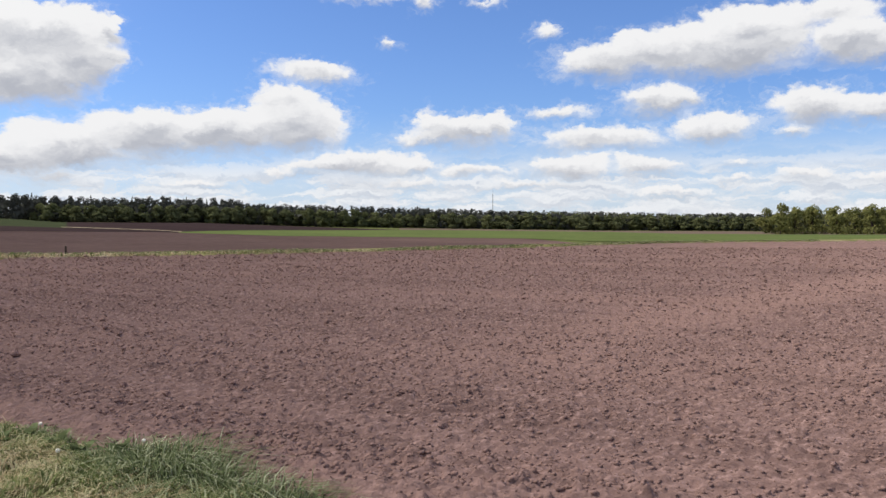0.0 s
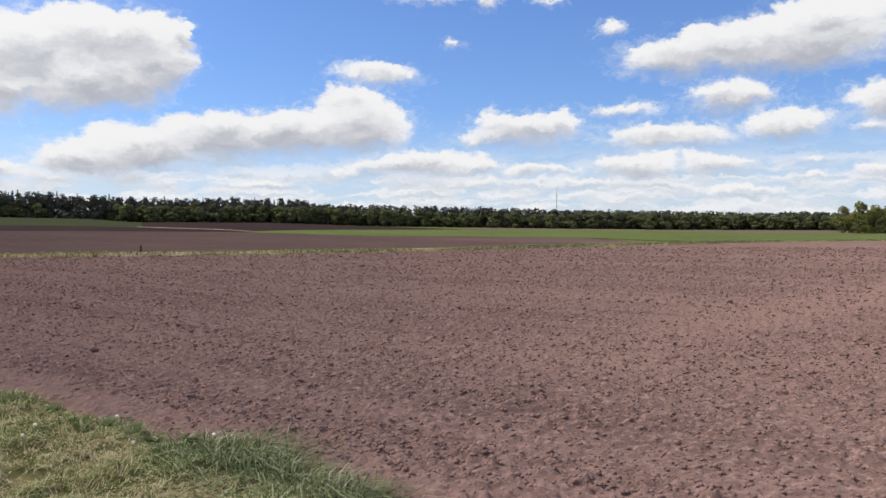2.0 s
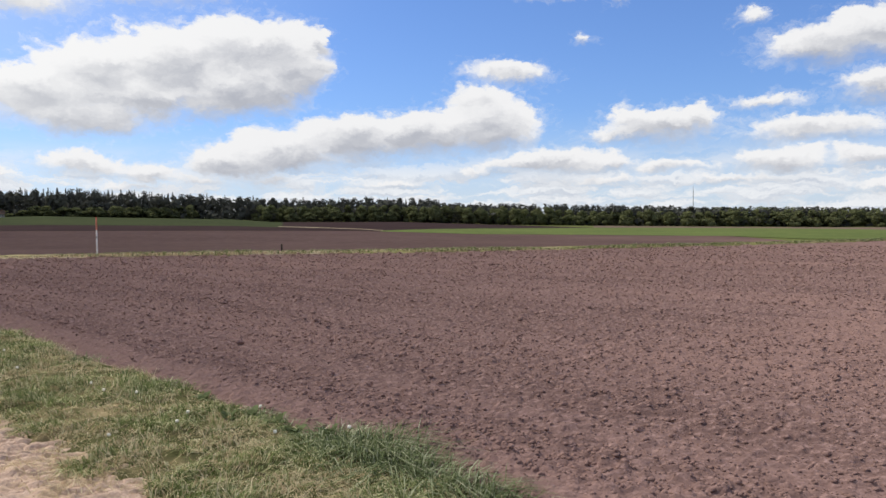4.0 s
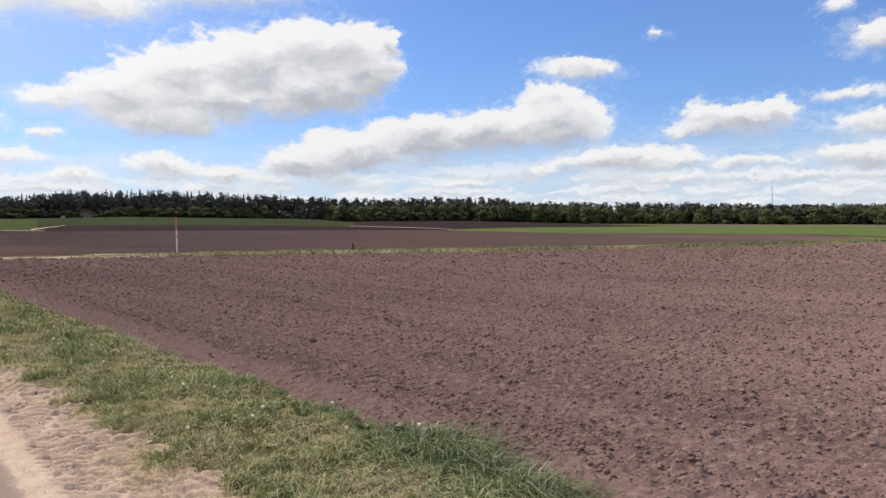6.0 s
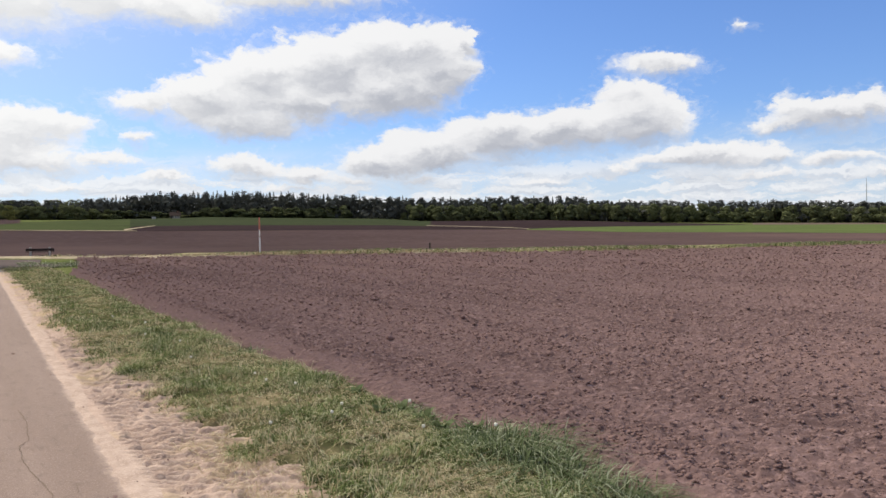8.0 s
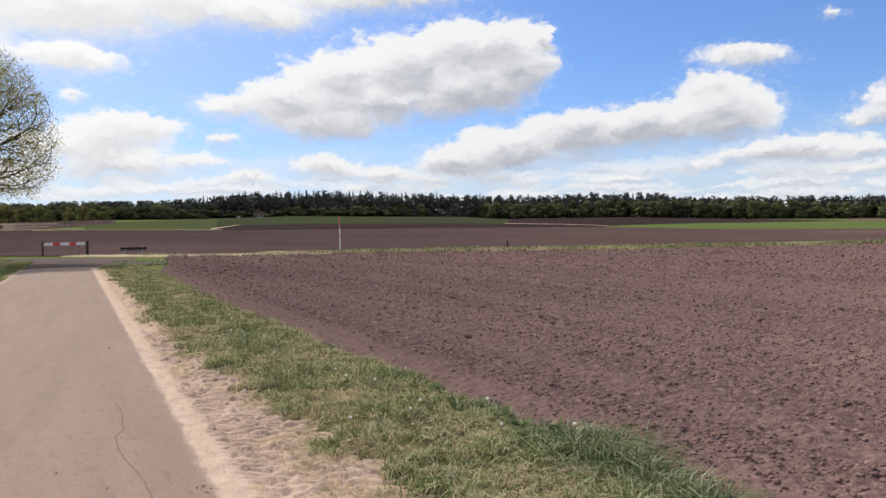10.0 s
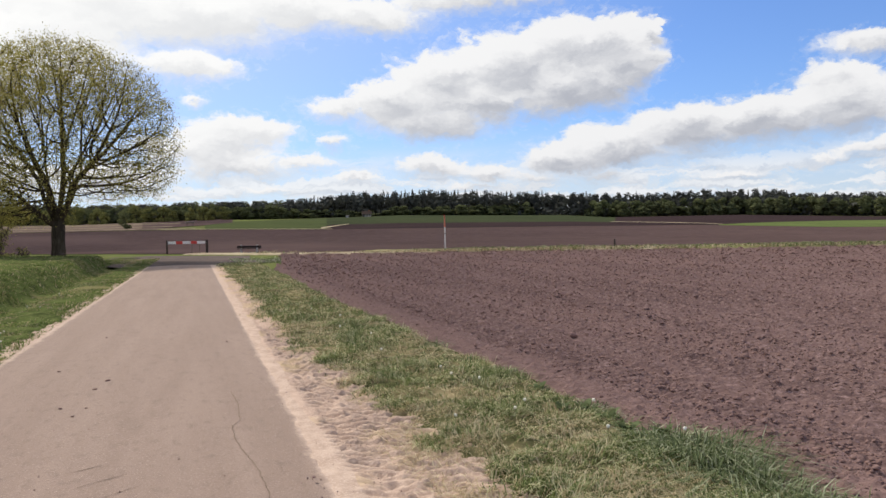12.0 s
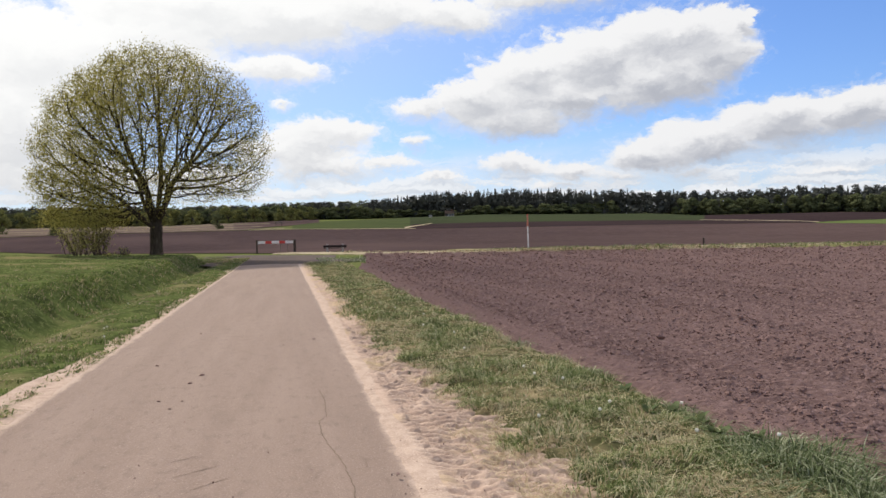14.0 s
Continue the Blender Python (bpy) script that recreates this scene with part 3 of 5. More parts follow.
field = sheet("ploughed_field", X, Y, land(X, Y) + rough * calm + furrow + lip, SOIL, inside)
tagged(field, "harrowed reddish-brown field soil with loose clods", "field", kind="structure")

# lane of pale worn asphalt
u_r = np.concatenate((np.arange(-14, 0, 0.5), np.arange(0, 14, 0.12), np.arange(14, LANE_END + 0.1, 0.4)))
v_r = np.linspace(0, 1, 36)
U, Vf = np.meshgrid(u_r, v_r)
flare = 0.42 * smooth((U - 34) / 12)
left = ROAD_L + 0.05 * (grain(U, 0 * U, 0.8, 11) - 0.5) + 0.05 * (grain(U, 0 * U, 0.2, 12) - 0.5)
right = ROAD_R + flare + 0.05 * (grain(U, 0 * U, 1.1, 13) - 0.5) + 0.03 * (grain(U, 0 * U, 0.25, 14) - 0.5)
V = left + (right - left) * Vf
X, Y = to_xy(U, V)
road = sheet("road", X, Y, 0.012 + 0.035 * (1 - (2 * Vf - 1) ** 2) + 0.008 * (grain(X, Y, 0.9, 15) - 0.5), ASPHALT)
tagged(road, "narrow lane of pale sand-dusted worn asphalt with cracks", "road", kind="structure")


def flat_band(name, us, lo, hi, mat, lift, n=6):
    U, F = np.meshgrid(us, np.linspace(0, 1, n))
    V = lo(U) + (hi(U) - lo(U)) * F
    X, Y = to_xy(U, V)
    return sheet(name, X, Y, lift(U, V, X, Y), mat)


# sand along both sides of the lane
u_s = np.concatenate((np.arange(-8, 1.5, 0.1), np.arange(1.5, 14, 0.018), np.arange(14, LANE_END, 0.08)))
wave = lambda U: 0.10 * (grain(U, 0 * U, 0.5, 21) - 0.5) + 0.28 * (grain(U, 0 * U, 1.9, 22) - 0.5)


def tread(U, V, X, Y):
    """Sand pressed into slanting ridges by tyres, soft towards the lane."""
    f = smooth((V - SAND_R - 0.06 * grain(X, Y, 0.3, 30)) / 0.14)
    slant = U * 1.0 + V * 0.55 + 0.05 * grain(X, Y, 0.3, 31)
    worn = np.clip(0.25 + 1.1 * grain(X, Y, 0.7, 32), 0, 1)
    wave_at = slant * 2 * math.pi / 0.115
    ridge = 0.030 * (np.sin(wave_at) + 0.35 * np.sin(2 * wave_at + 0.8)) * worn
    lump = 0.040 * (grain(X, Y, 0.12, 33) - 0.5) + 0.034 * (grain(X, Y, 0.05, 34) - 0.5)
    rut = -0.02 * np.exp(-((V - SAND_R - 0.22) / 0.12) ** 2)
    return 0.004 + 0.016 * smooth((V - ROAD_R + 0.12) / 0.15) + f * (ridge + lump + rut) + 0.010 * (grain(X, Y, 0.12, 35) - 0.5)


soft = flat_band("sand_edge", u_s, lambda U: ROAD_R - 0.09 + 0.10 * (grain(U, 0 * U, 0.12, 23) - 0.5) + 0.16 * (grain(U, 0 * U, 0.6, 24) - 0.5), lambda U: SAND_R + 0.05 + 0.5 * wave(U), SAND, tread, 22)
tagged(soft, "band of smooth pale dry sand beside the lane", "sand", kind="structure")
churned = flat_band("sand_shoulder", u_s, lambda U: SAND_R + 0.05 + 0.5 * wave(U), lambda U: turf_edge(U) + 0.40 + wave(U), SAND_ROUGH, tread, 50)
tagged(churned, "sandy road shoulder with tyre tread marks", "shoulder", kind="structure")


def left_sand_width(U):
    return np.interp(U, (5, 8.6, 10, 12, 17, 40), (0.34, 0.24, 0.12, 0.02, -0.06, 0.04)) + 0.5 * wave(U)


left_sand = flat_band("sand_edge", u_s[::3], lambda U: ROAD_L - left_sand_width(U) - 0.25, lambda U: ROAD_L + 0.14 + 0 * U,
                      SAND, lambda U, V, X, Y: -0.006 + 0.020 * smooth((ROAD_L + 0.10 - V) / 0.16) + 0.016 * (grain(X, Y, 0.10, 36) - 0.4) + 0.03 * smooth((ROAD_L - 0.15 - V) / 0.3), 14)
tagged(left_sand, "thin ragged line of pale sand beside the lane", "sand", kind="structure")



def turf_swell(U, V, X, Y):
    """Tufty surface of the verge."""
    return 0.06 * smooth((V - turf_edge(U)) / 0.5) - 0.05 * smooth((V - 3.0) / 0.4) + 0.05 * (grain(X, Y, 0.3, 41) - 0.4)


# turf verges
u_t = np.concatenate((np.arange(-8, 1, 0.2), np.arange(1, 14, 0.04), np.arange(14, 47, 0.2)))
turf = flat_band("grass_verge", u_t, lambda U: turf_edge(U) + 0.15 * wave(U), lambda U: field_edge(U) + 0.03, TURF,
                 lambda U, V, X, Y: -0.075 + 0.075 * smooth((V - turf_edge(U) - wave(U) - 0.12 - 0.3 * (grain(X, Y, 0.22, 60) - 0.5)) / 0.22) + turf_swell(U, V, X, Y) + 0.03 * (grain(X, Y, 0.09, 42) - 0.5), 44)
tagged(turf, "trodden green and yellowed grass verge", "verge", kind="structure")
u_b = np.concatenate((np.arange(-6, 4, 0.5), np.arange(4, 66, 0.12)))
v_b = np.concatenate((np.linspace(0, 4.5, 46), np.linspace(4.8, 60, 60)))
U, D = np.meshgrid(u_b, v_b)
X, Y = to_xy(U, ROAD_L - 0.10 - D)
verge_line = side_line(X) + 0.3
dip = -0.16 * smooth((Y - verge_line + 0.4) / 0.6) * smooth((X + 58) / 6)
dip = dip - 0.14 * (1 - smooth((D + 0.10 - left_sand_width(U) + 0.3 * (grain(X, Y, 0.25, 37) - 0.5)) / 0.25))
bank = sheet("grass_bank", X, Y, land(X, Y) + dip + 0.02 + 0.12 * (grain(X, Y, 0.6, 43) - 0.5) + 0.05 * (grain(X, Y, 0.16, 44) - 0.5), LAWN,
             (np.hypot(X, Y) < 74) & (Y < strip_y(X) - 3) & ((X < -57) | (Y < verge_line + 2.5)))
tagged(bank, "green grass bank and shallow ditch beside the lane", "bank", kind="structure")

# the crossing road and the dry track along the field's far edge
cx = np.linspace(0, 1, 60)
near_e = np.array((-110.0, 6.0)) + np.outer(cx, np.array((73.0, 21.0)))
far_e = np.array((-118.0, 22.5)) + np.outer(cx, np.array((66.0, 15.5)))
F = np.linspace(0, 1, 10)[:, None, None]
G = near_e[None] * (1 - F) + far_e[None] * F
cross = sheet("road", G[..., 0], G[..., 1], 0.012 + 0 * G[..., 0], ASPHALT_DARK, (G[..., 0] + 0.0 * G[..., 1] > -62))
apron = flat_band("road", np.arange(45.0, 54.0, 0.5), lambda U: -3.4 - 0.5 * (U - 45) + 0 * U, lambda U: 1.7 + 0.7 * (U - 45), ASPHALT_DARK,
                  lambda U, V, X, Y: 0.009 + 0 * U)
tagged(apron, "dark grey asphalt mouth of the lane at the crossing", "road", kind="structure")
tagged(cross, "darker grey asphalt side road crossing the lane", "road", kind="structure")


def along_strip(name, lo, hi, mat, x0, x1, lift, n=8, step=0.4):
    """A band that follows the strip, between two offsets in depth."""
    xs = np.arange(x0, x1, step)
    U, F = np.meshgrid(xs, np.linspace(0, 1, n))
    off = lo(U) + (hi(U) - lo(U)) * F
    ys = strip_y(U) + off
    rise = -0.03 + (lift(U) + 0.03) * np.minimum(1, F * (n - 1) / 1.5)
    return sheet(name, U, ys, land(U, ys) + rise + 0.05 * (grain(U, ys, 0.7, 45) - 0.5), mat)


track = along_strip("track", lambda x: -1.6 + 0.9 * grain(x, 0 * x, 4, 47), lambda x: 2.2 - 2.0 * smooth((x + 40) / 40) - 1.0 * smooth((-46 - x) / 10), STRAW_FAR, -64, -14, lambda x: np.interp(x, (-45, -34), (0.09, 0.25)))
tagged(track, "dry sandy farm track along the field edge", "track", kind="structure")
strip = along_strip("grass_strip", lambda x: -2.0 + 1.6 * grain(x, 0 * x, 3, 46) + 1.2 * smooth((-x - 24) / 15), lambda x: 2.6 + 0.05 * np.maximum(x + 30, 0) + 0 * x, TURF_STRIP, -46, 150, lambda x: 0.24 + 0 * x)
tagged(strip, "rough grass strip between two ploughed fields", "verge", kind="structure")


def polar_patch(name, az0, az1, inner, outer, mat, lift, label, category="field", daz=0.25, n=24):
    azs = np.arange(az0, az1 + 1e-6, daz)
    Aa, F = np.meshgrid(azs, np.linspace(0, 1, n))
    r0, r1 = inner(Aa), outer(Aa)
    Rr = r0 + np.maximum(r1 - r0, 0.5) * F
    a = np.radians(Aa)
    X, Y = -np.sin(a) * Rr, np.cos(a) * Rr
    return tagged(sheet(name, X, Y, land(X, Y) + lift, mat), label, category, kind="structure")


def bearing_strip(az):
    """How far the strip lies in that direction."""
    sx, sy = np.array(STRIP_X), np.array(STRIP_Y)
    xs = np.linspace(-139, 199, 1500)
    ys = np.interp(xs, sx, sy)
    a = np.degrees(np.arctan2(-xs, ys))
    order = np.argsort(a)
    return np.interp(az, a[order], np.hypot(xs, ys)[order])


polar_patch("far_field", -9, 84, lambda a: bearing_strip(a) + 0.6, lambda a: np.interp(a, (-9, -4, 84), (bearing_strip(-9.0) + 4, R_NEAR, R_NEAR)),
            SOIL_FAR, 0.02, "second brown ploughed field behind the grass strip")
polar_patch("dark_field", 20.5, 49, lambda a: np.interp(a, (20.5, 21), (R_NEAR, R_NEAR)) + 0 * a, lambda a: np.interp(a, (20.5, 27.5, 48, 49), (200, 238, 234, 200)),
            SOIL_DARK, 0.05, "dark freshly ploughed strip of soil")
polar_patch("dark_field", 5.0, 27.5, lambda a: np.interp(a, (5, 13, 20.5, 27.5, 28.5), (322, 270, 190, 236, 300)), lambda a: np.interp(a, (5, 11, 28.5), (332, 418, 424)),
            SOIL_DARK, 0.05, "dark ploughed slope below the wood")
polar_patch("green_field", -40, 20.5, lambda a: np.interp(a, (-40, -9.1, -9, -4, 20.5), (150, 140, 140, R_NEAR, R_NEAR)), lambda a: np.interp(a, (-40, -15, -10, -2, 5, 13, 20.5), (292, 300, 350, 352, 322, 270, 188)),
            GREEN_FAR, 0.05, "bright green field of young crop")
polar_patch("tan_field", -40, 5, lambda a: np.interp(a, (-40, -15, -10, -2, 5), (292, 300, 350, 352, 330)), lambda a: R_FAR + 0 * a,
            SOIL_PALE, 0.04, "pale bare field at the foot of the wood")
polar_patch("meadow", 27.5, 49, lambda a: np.interp(a, (27.5, 48, 49), (238, 234, 200)), lambda a: R_FAR + 8 + 0 * a, GREEN_DIM, 0.05,
            "dull green meadow rising to the wood")
polar_patch("green_field", 48.4, 57, lambda a: R_NEAR + 3 + 0 * a, lambda a: np.interp(a, (48.4, 57), (R_FAR + 8, 300)), GREEN_MID, 0.06,
            "green crop field below the farmhouse")
polar_patch("dark_field", 55.0, 61, lambda a: np.interp(a, (55, 57, 61), (299, 240, R_NEAR + 8)), lambda a: R_FAR + 8 + 0 * a, SOIL_FAR, 0.09,
            "brown fallow plot")
polar_patch("fallow_field", 60, 84, lambda a: R_NEAR + 5 + 0 * a, lambda a: R_FAR + 8 + 0 * a, SOIL_PALE, 0.06, "greyish-brown fallow fields below the wood")
for r0, r1, a0 in ((189, 197, 57.5), (226, 240, 59.0), (300, 325, 58.5), (365, 385, 60.0)):
    polar_patch("stubble_strip", a0, 84, lambda a: r0 + 0.8 * (a - a0) + 0 * a, lambda a: r1 + 0.8 * (a - a0) + 0 * a, SOIL_TAN, 0.12, "pale strip of dry stubble")
polar_patch("track", 20.3, 27.8, lambda a: np.interp(a, (20.3, 27.8), (186, 240)), lambda a: np.interp(a, (20.3, 27.8), (191, 249)), STRAW_FAR, 0.12,
            "pale sand track on the slope", "track")
polar_patch("track", 48.0, 60, lambda a: R_NEAR - 1 + 0 * a, lambda a: R_NEAR + 4 + 0 * a, STRAW_FAR, 0.10, "pale dry field margin", "track")
polar_patch("track", 46.8, 48.8, lambda a: np.interp(a, (46.8, 48.8), (234, 182)), lambda a: np.interp(a, (46.8, 48.8), (240, 196)), STRAW_FAR, 0.12,
            "bend of a pale sand track", "track")

# ---------------------------------------------------------------- woods


def tubes(segments, sides=5):
    """Tapered limbs: rows of start, end, start radius, end radius."""
    verts, faces = [], []
    ring = [(math.cos(i * 2 * math.pi / sides), math.sin(i * 2 * math.pi / sides)) for i in range(sides)]
    for p, q, r1, r2 in segments:
        p, q = Vector(p), Vector(q)
        d = (q - p).normalized()
        a = d.orthogonal().normalized()
        b = d.cross(a)
        k = len(verts)
        for o, r in ((p, r1), (q, r2)):
            for c, s in ring:
                verts.append(o + (a * c + b * s) * r)
        for i in range(sides):
            j = (i + 1) % sides
            faces.append((k + i, k + j, k + sides + j, k + sides + i))
    return verts, faces


def clumps(centres, sizes, rng, flat=0.8, k=3, outward=None):
    """Small tufts of k leaves, turned every way or mostly facing outward."""
    n = len(centres)
    c = np.repeat(np.asarray(centres), k, axis=0)
    s = np.repeat(np.asarray(sizes), k)[:, None]
    if outward is None:
        d1 = rng.normal(size=(k * n, 3))
        d1 /= np.linalg.norm(d1, axis=1, keepdims=True)
        d2 = np.cross(d1, rng.normal(size=(k * n, 3)))
    else:
        face = np.repeat(np.asarray(outward), k, axis=0) + rng.normal(0, 0.28, (k * n, 3))
        d1 = np.cross(face, rng.normal(size=(k * n, 3)))
        d1 /= np.linalg.norm(d1, axis=1, keepdims=True)
        d2 = np.cross(face, d1)
    d2 /= np.linalg.norm(d2, axis=1, keepdims=True)
    d2[:, 2] *= flat
    quad = np.stack((c - d1 * s, c - d2 * s * 0.7, c + d1 * s, c + d2 * s * 0.7), 1).reshape(-1, 3)
    return quad, np.arange(len(quad)).reshape(-1, 4)


def joined(*meshes):
    """Verts and faces of several meshes as one."""
    vs, fs, k = [], [], 0
    for v, f in meshes:
        v, f = np.asarray(v, float), np.asarray(f, int)
        vs.append(v)
        fs.append(f + k)
        k += len(v)
    return np.concatenate(vs), np.concatenate(fs)


def broadleaf_shape(h, w, rng, count, fine=1.0):
    """Foliage of a broadleaved tree: uneven lobes on limbs, down to the ground."""
    lobes = []
    for i in range(15):
        a, t = rng.uniform(0, 2 * math.pi), rng.uniform(0.06, 0.80)
        reach = w * 0.5 * math.sin(math.pi * min(0.9, 0.34 + 0.58 * t)) * rng.uniform(0.30, 0.78)
        lobes.append((math.cos(a) * reach, math.sin(a) * reach, h * t, w * rng.uniform(0.13, 0.25)))
    lobes.append((w * 0.05, 0, h * 0.86, w * 0.17))
    pts, sizes, out = [], [], []
    per = count // len(lobes)
    for x, y, z, r in lobes:
        d = rng.normal(size=(per, 3))
        d[:, 2] += 0.25
        d /= np.linalg.norm(d, axis=1, keepdims=True)
        p = d * (r * rng.uniform(0.75, 1.12, (per, 1)))
        p[:, 2] *= 0.85
        pts.append(p + (x, y, z))
        out.append(d)
        sizes.append(rng.uniform(0.20, 0.46, per) * w / 9 * fine)
    pts, sizes = np.concatenate(pts), np.concatenate(sizes)
    pts[:, 2] = np.maximum(pts[:, 2], 0.3)
    limbs = [((0, 0, -0.5), (0, 0, h * 0.45), w * 0.022, w * 0.014)]
    for x, y, z, r in lobes:
        limbs.append(((0, 0, h * 0.25), (x, y, z), w * 0.010, w * 0.004))
    return clumps(pts, sizes, rng, 0.9, 1, np.concatenate(out)), tubes(limbs, 4)


def conifer_shape(h, w, rng, count, pine):
    """A spruce in tiers, or a pine with a bare trunk and a rounded uneven head."""
    pts, out = [], []
    if pine:
        for i in range(11):
            a, t = rng.uniform(0, 2 * math.pi), 0.36 + 0.59 * (i + rng.random()) / 11
            reach = w * 0.30 * math.sqrt(max(0.04, 1.08 - t)) * rng.uniform(0.4, 1.2)
            c = np.array((math.cos(a) * reach, math.sin(a) * reach, h * t))
            d = rng.normal(size=(count // 11, 3))
            d /= np.linalg.norm(d, axis=1, keepdims=True)
            pts.append(c + d * rng.uniform(0.6, 1.05, (len(d), 1)) * np.array((w * 0.19, w * 0.19, h * 0.055)))
            out.append(d)
    else:
        tiers = 15
        for i in range(tiers):
            t = 0.10 + 0.88 * i / (tiers - 1)
            rad = w * 0.5 * (1 - t) ** 0.85 + 0.10
            a = rng.uniform(0, 2 * math.pi, count // tiers)
            r = rad * np.sqrt(rng.uniform(0.25, 1, len(a))) * rng.uniform(0.8, 1.15, len(a))
            pts.append(np.stack((np.cos(a) * r, np.sin(a) * r, h * t - r * 0.35 + rng.normal(0, 0.15, len(a))), 1))
            out.append(np.stack((np.cos(a), np.sin(a), np.full(len(a), 0.5)), 1))
    pts = np.concatenate(pts)
    sizes = rng.uniform(0.42, 0.90, len(pts)) * math.sqrt(330 / count) * np.clip(1.25 - pts[:, 2] / h * 0.7, 0.45, 1)
    return clumps(pts, sizes, rng, 0.8, 1, np.concatenate(out)), tubes([((0, 0, -1), (0, 0, h * 0.97), w * 0.03, 0.05)], 4)


def place(mesh, x, y, z, turn, s):
    v, f = mesh
    v = np.asarray(v, float)
    c, k = math.cos(turn), math.sin(turn)
    return np.stack((x + s * (v[:, 0] * c - v[:, 1] * k), y + s * (v[:, 0] * k + v[:, 1] * c), z + s * v[:, 2]), 1), f


rng = np.random.default_rng(7)
# tree tops of the wood, degrees above the eye's level
TOP_AZ = (-40, -21, -14.9, -11, -7, -1.8, 2.8, 7.7, 13.4, 16, 16.6, 20.4, 25, 28, 31.3, 36.5, 39.2, 41.3, 43.8, 46.2, 48.7, 51.6, 57.5, 61, 65, 76, 100)
TOP_EL = (1.25, 1.25, 1.37, 1.49, 1.65, 1.69, 1.90, 1.96, 2.14, 2.2, 2.45, 2.62, 2.55, 2.6, 2.7, 2.93, 3.06, 3.06, 3.02, 3.05, 2.8, 2.5, 2.45, 2.35, 2.30, 2.3, 2.2)
pines = [conifer_shape(16, 8.0, rng, 396, True) for i in range(6)]
spruces = [conifer_shape(17, 6.0, rng, 390, False) for i in range(6)]
leafy = [broadleaf_shape(13, 10, rng, 640, 1.25) for i in range(4)]
needles, trunks, leaves = [], [], []
for depth, count in ((R_FAR + 18, 230), (R_FAR + 28, 240), (R_FAR + 42, 250), (R_FAR + 56, 220)):
    for i in range(count):
        az_t = -40 + 128 * (i + rng.uniform(-0.45, 0.45)) / count
        r = depth + rng.uniform(-5, 5)
        x, y = -math.sin(radians(az_t)) * r, math.cos(radians(az_t)) * r
        z = float(land(x, y))
        top = 1.65 + r * math.tan(radians(np.interp(az_t, TOP_AZ, TOP_EL)))
        tall = (top - z) * (rng.uniform(0.84, 1.0) if rng.random() < 0.8 or az_t < 0 else rng.uniform(1.0, 1.05))
        spiky = 34 < az_t < 50
        if (az_t > 51.5 or az_t < -3) and rng.random() < 0.9:
            fol, wood = leafy[rng.integers(4)]
            s = tall / 13.5
            leaves.append(place(fol, x, y, z, rng.uniform(0, 6.28), s))
        else:
            pick = spruces if rng.random() < (0.7 if spiky else 0.12) else pines
            fol, wood = pick[rng.integers(6)]
            s = tall / (17 if pick is spruces else 16)
            needles.append(place(fol, x, y, z, rng.uniform(0, 6.28), s))
        trunks.append(place(wood, x, y, z, 0, s))
wood = thing("pine_wood", (0, 0, 0), label="dark mixed pine and spruce wood along the horizon", category="wood", kind="stuff")
mesh_object("canopy", *joined(*needles), NEEDLES, wood, False)
mesh_object("stand_of_stems", *joined(*trunks), BARK_FAR, wood, True)
mesh_object("foliage", *joined(*leaves), LEAF_WOOD, wood, False)
# undergrowth that closes the foot of the wood
under = []
for i in range(2600):
    az_t = rng.uniform(-40, 88)
    r = R_FAR + rng.uniform(10, 46)
    x, y = -math.sin(radians(az_t)) * r, math.cos(radians(az_t)) * r
    foot = float(land(x, y))
    room = 1.65 + r * math.tan(radians(np.interp(az_t, TOP_AZ, TOP_EL))) - foot
    ball = rng.normal(size=(26, 3))
    ball /= np.linalg.norm(ball, axis=1, keepdims=True)
    p = ball * rng.uniform(0.7, 1.1, (26, 1)) * (3.4, 3.4, 2.4) + (x, y, foot + (rng.uniform(1.0, 0.74 * room) if i < 1700 else rng.uniform(0.2, 3.0)))
    under.append(clumps(p, rng.uniform(0.7, 1.5, 26), rng, 0.9, 1, ball))
tagged(mesh_object("undergrowth", *joined(*under), NEEDLES, None, False), "dark undergrowth at the foot of the wood", "undergrowth", kind="stuff")


def far_tree(name, shape, leaf, label, category="tree", group=""):
    ob = thing(name, (0, 0, -400), 0, label, category, group)
    mesh_object("crown", *shape[0], leaf, ob, False)
    mesh_object("trunk", *shape[1], BARK_FAR, ob, True)
    return ob


# broadleaved trees along the wood's edge
edge = [far_tree("edge_tree", broadleaf_shape(11.5, 10.0, rng, 1500, 1.45), LEAF_WOOD, "dark green broadleaved tree at the edge of the wood", "tree",
                 "trees along the wood edge") for i in range(5)]
first = [True] * 5


def stand(variants, used, k, az_t, r, s, wide=1.0):
    x, y = -math.sin(radians(az_t)) * r, math.cos(radians(az_t)) * r
    m = pose(x, y, float(land(x, y)), 0, 0, rng.uniform(0, 360))
    ob = variants[k]
    if used[k]:
        ob.matrix_basis = m
        used[k] = False
    else:
        ob = copy_thing(ob, m)
    ob.scale = (s * wide, s * wide, s)
    return ob


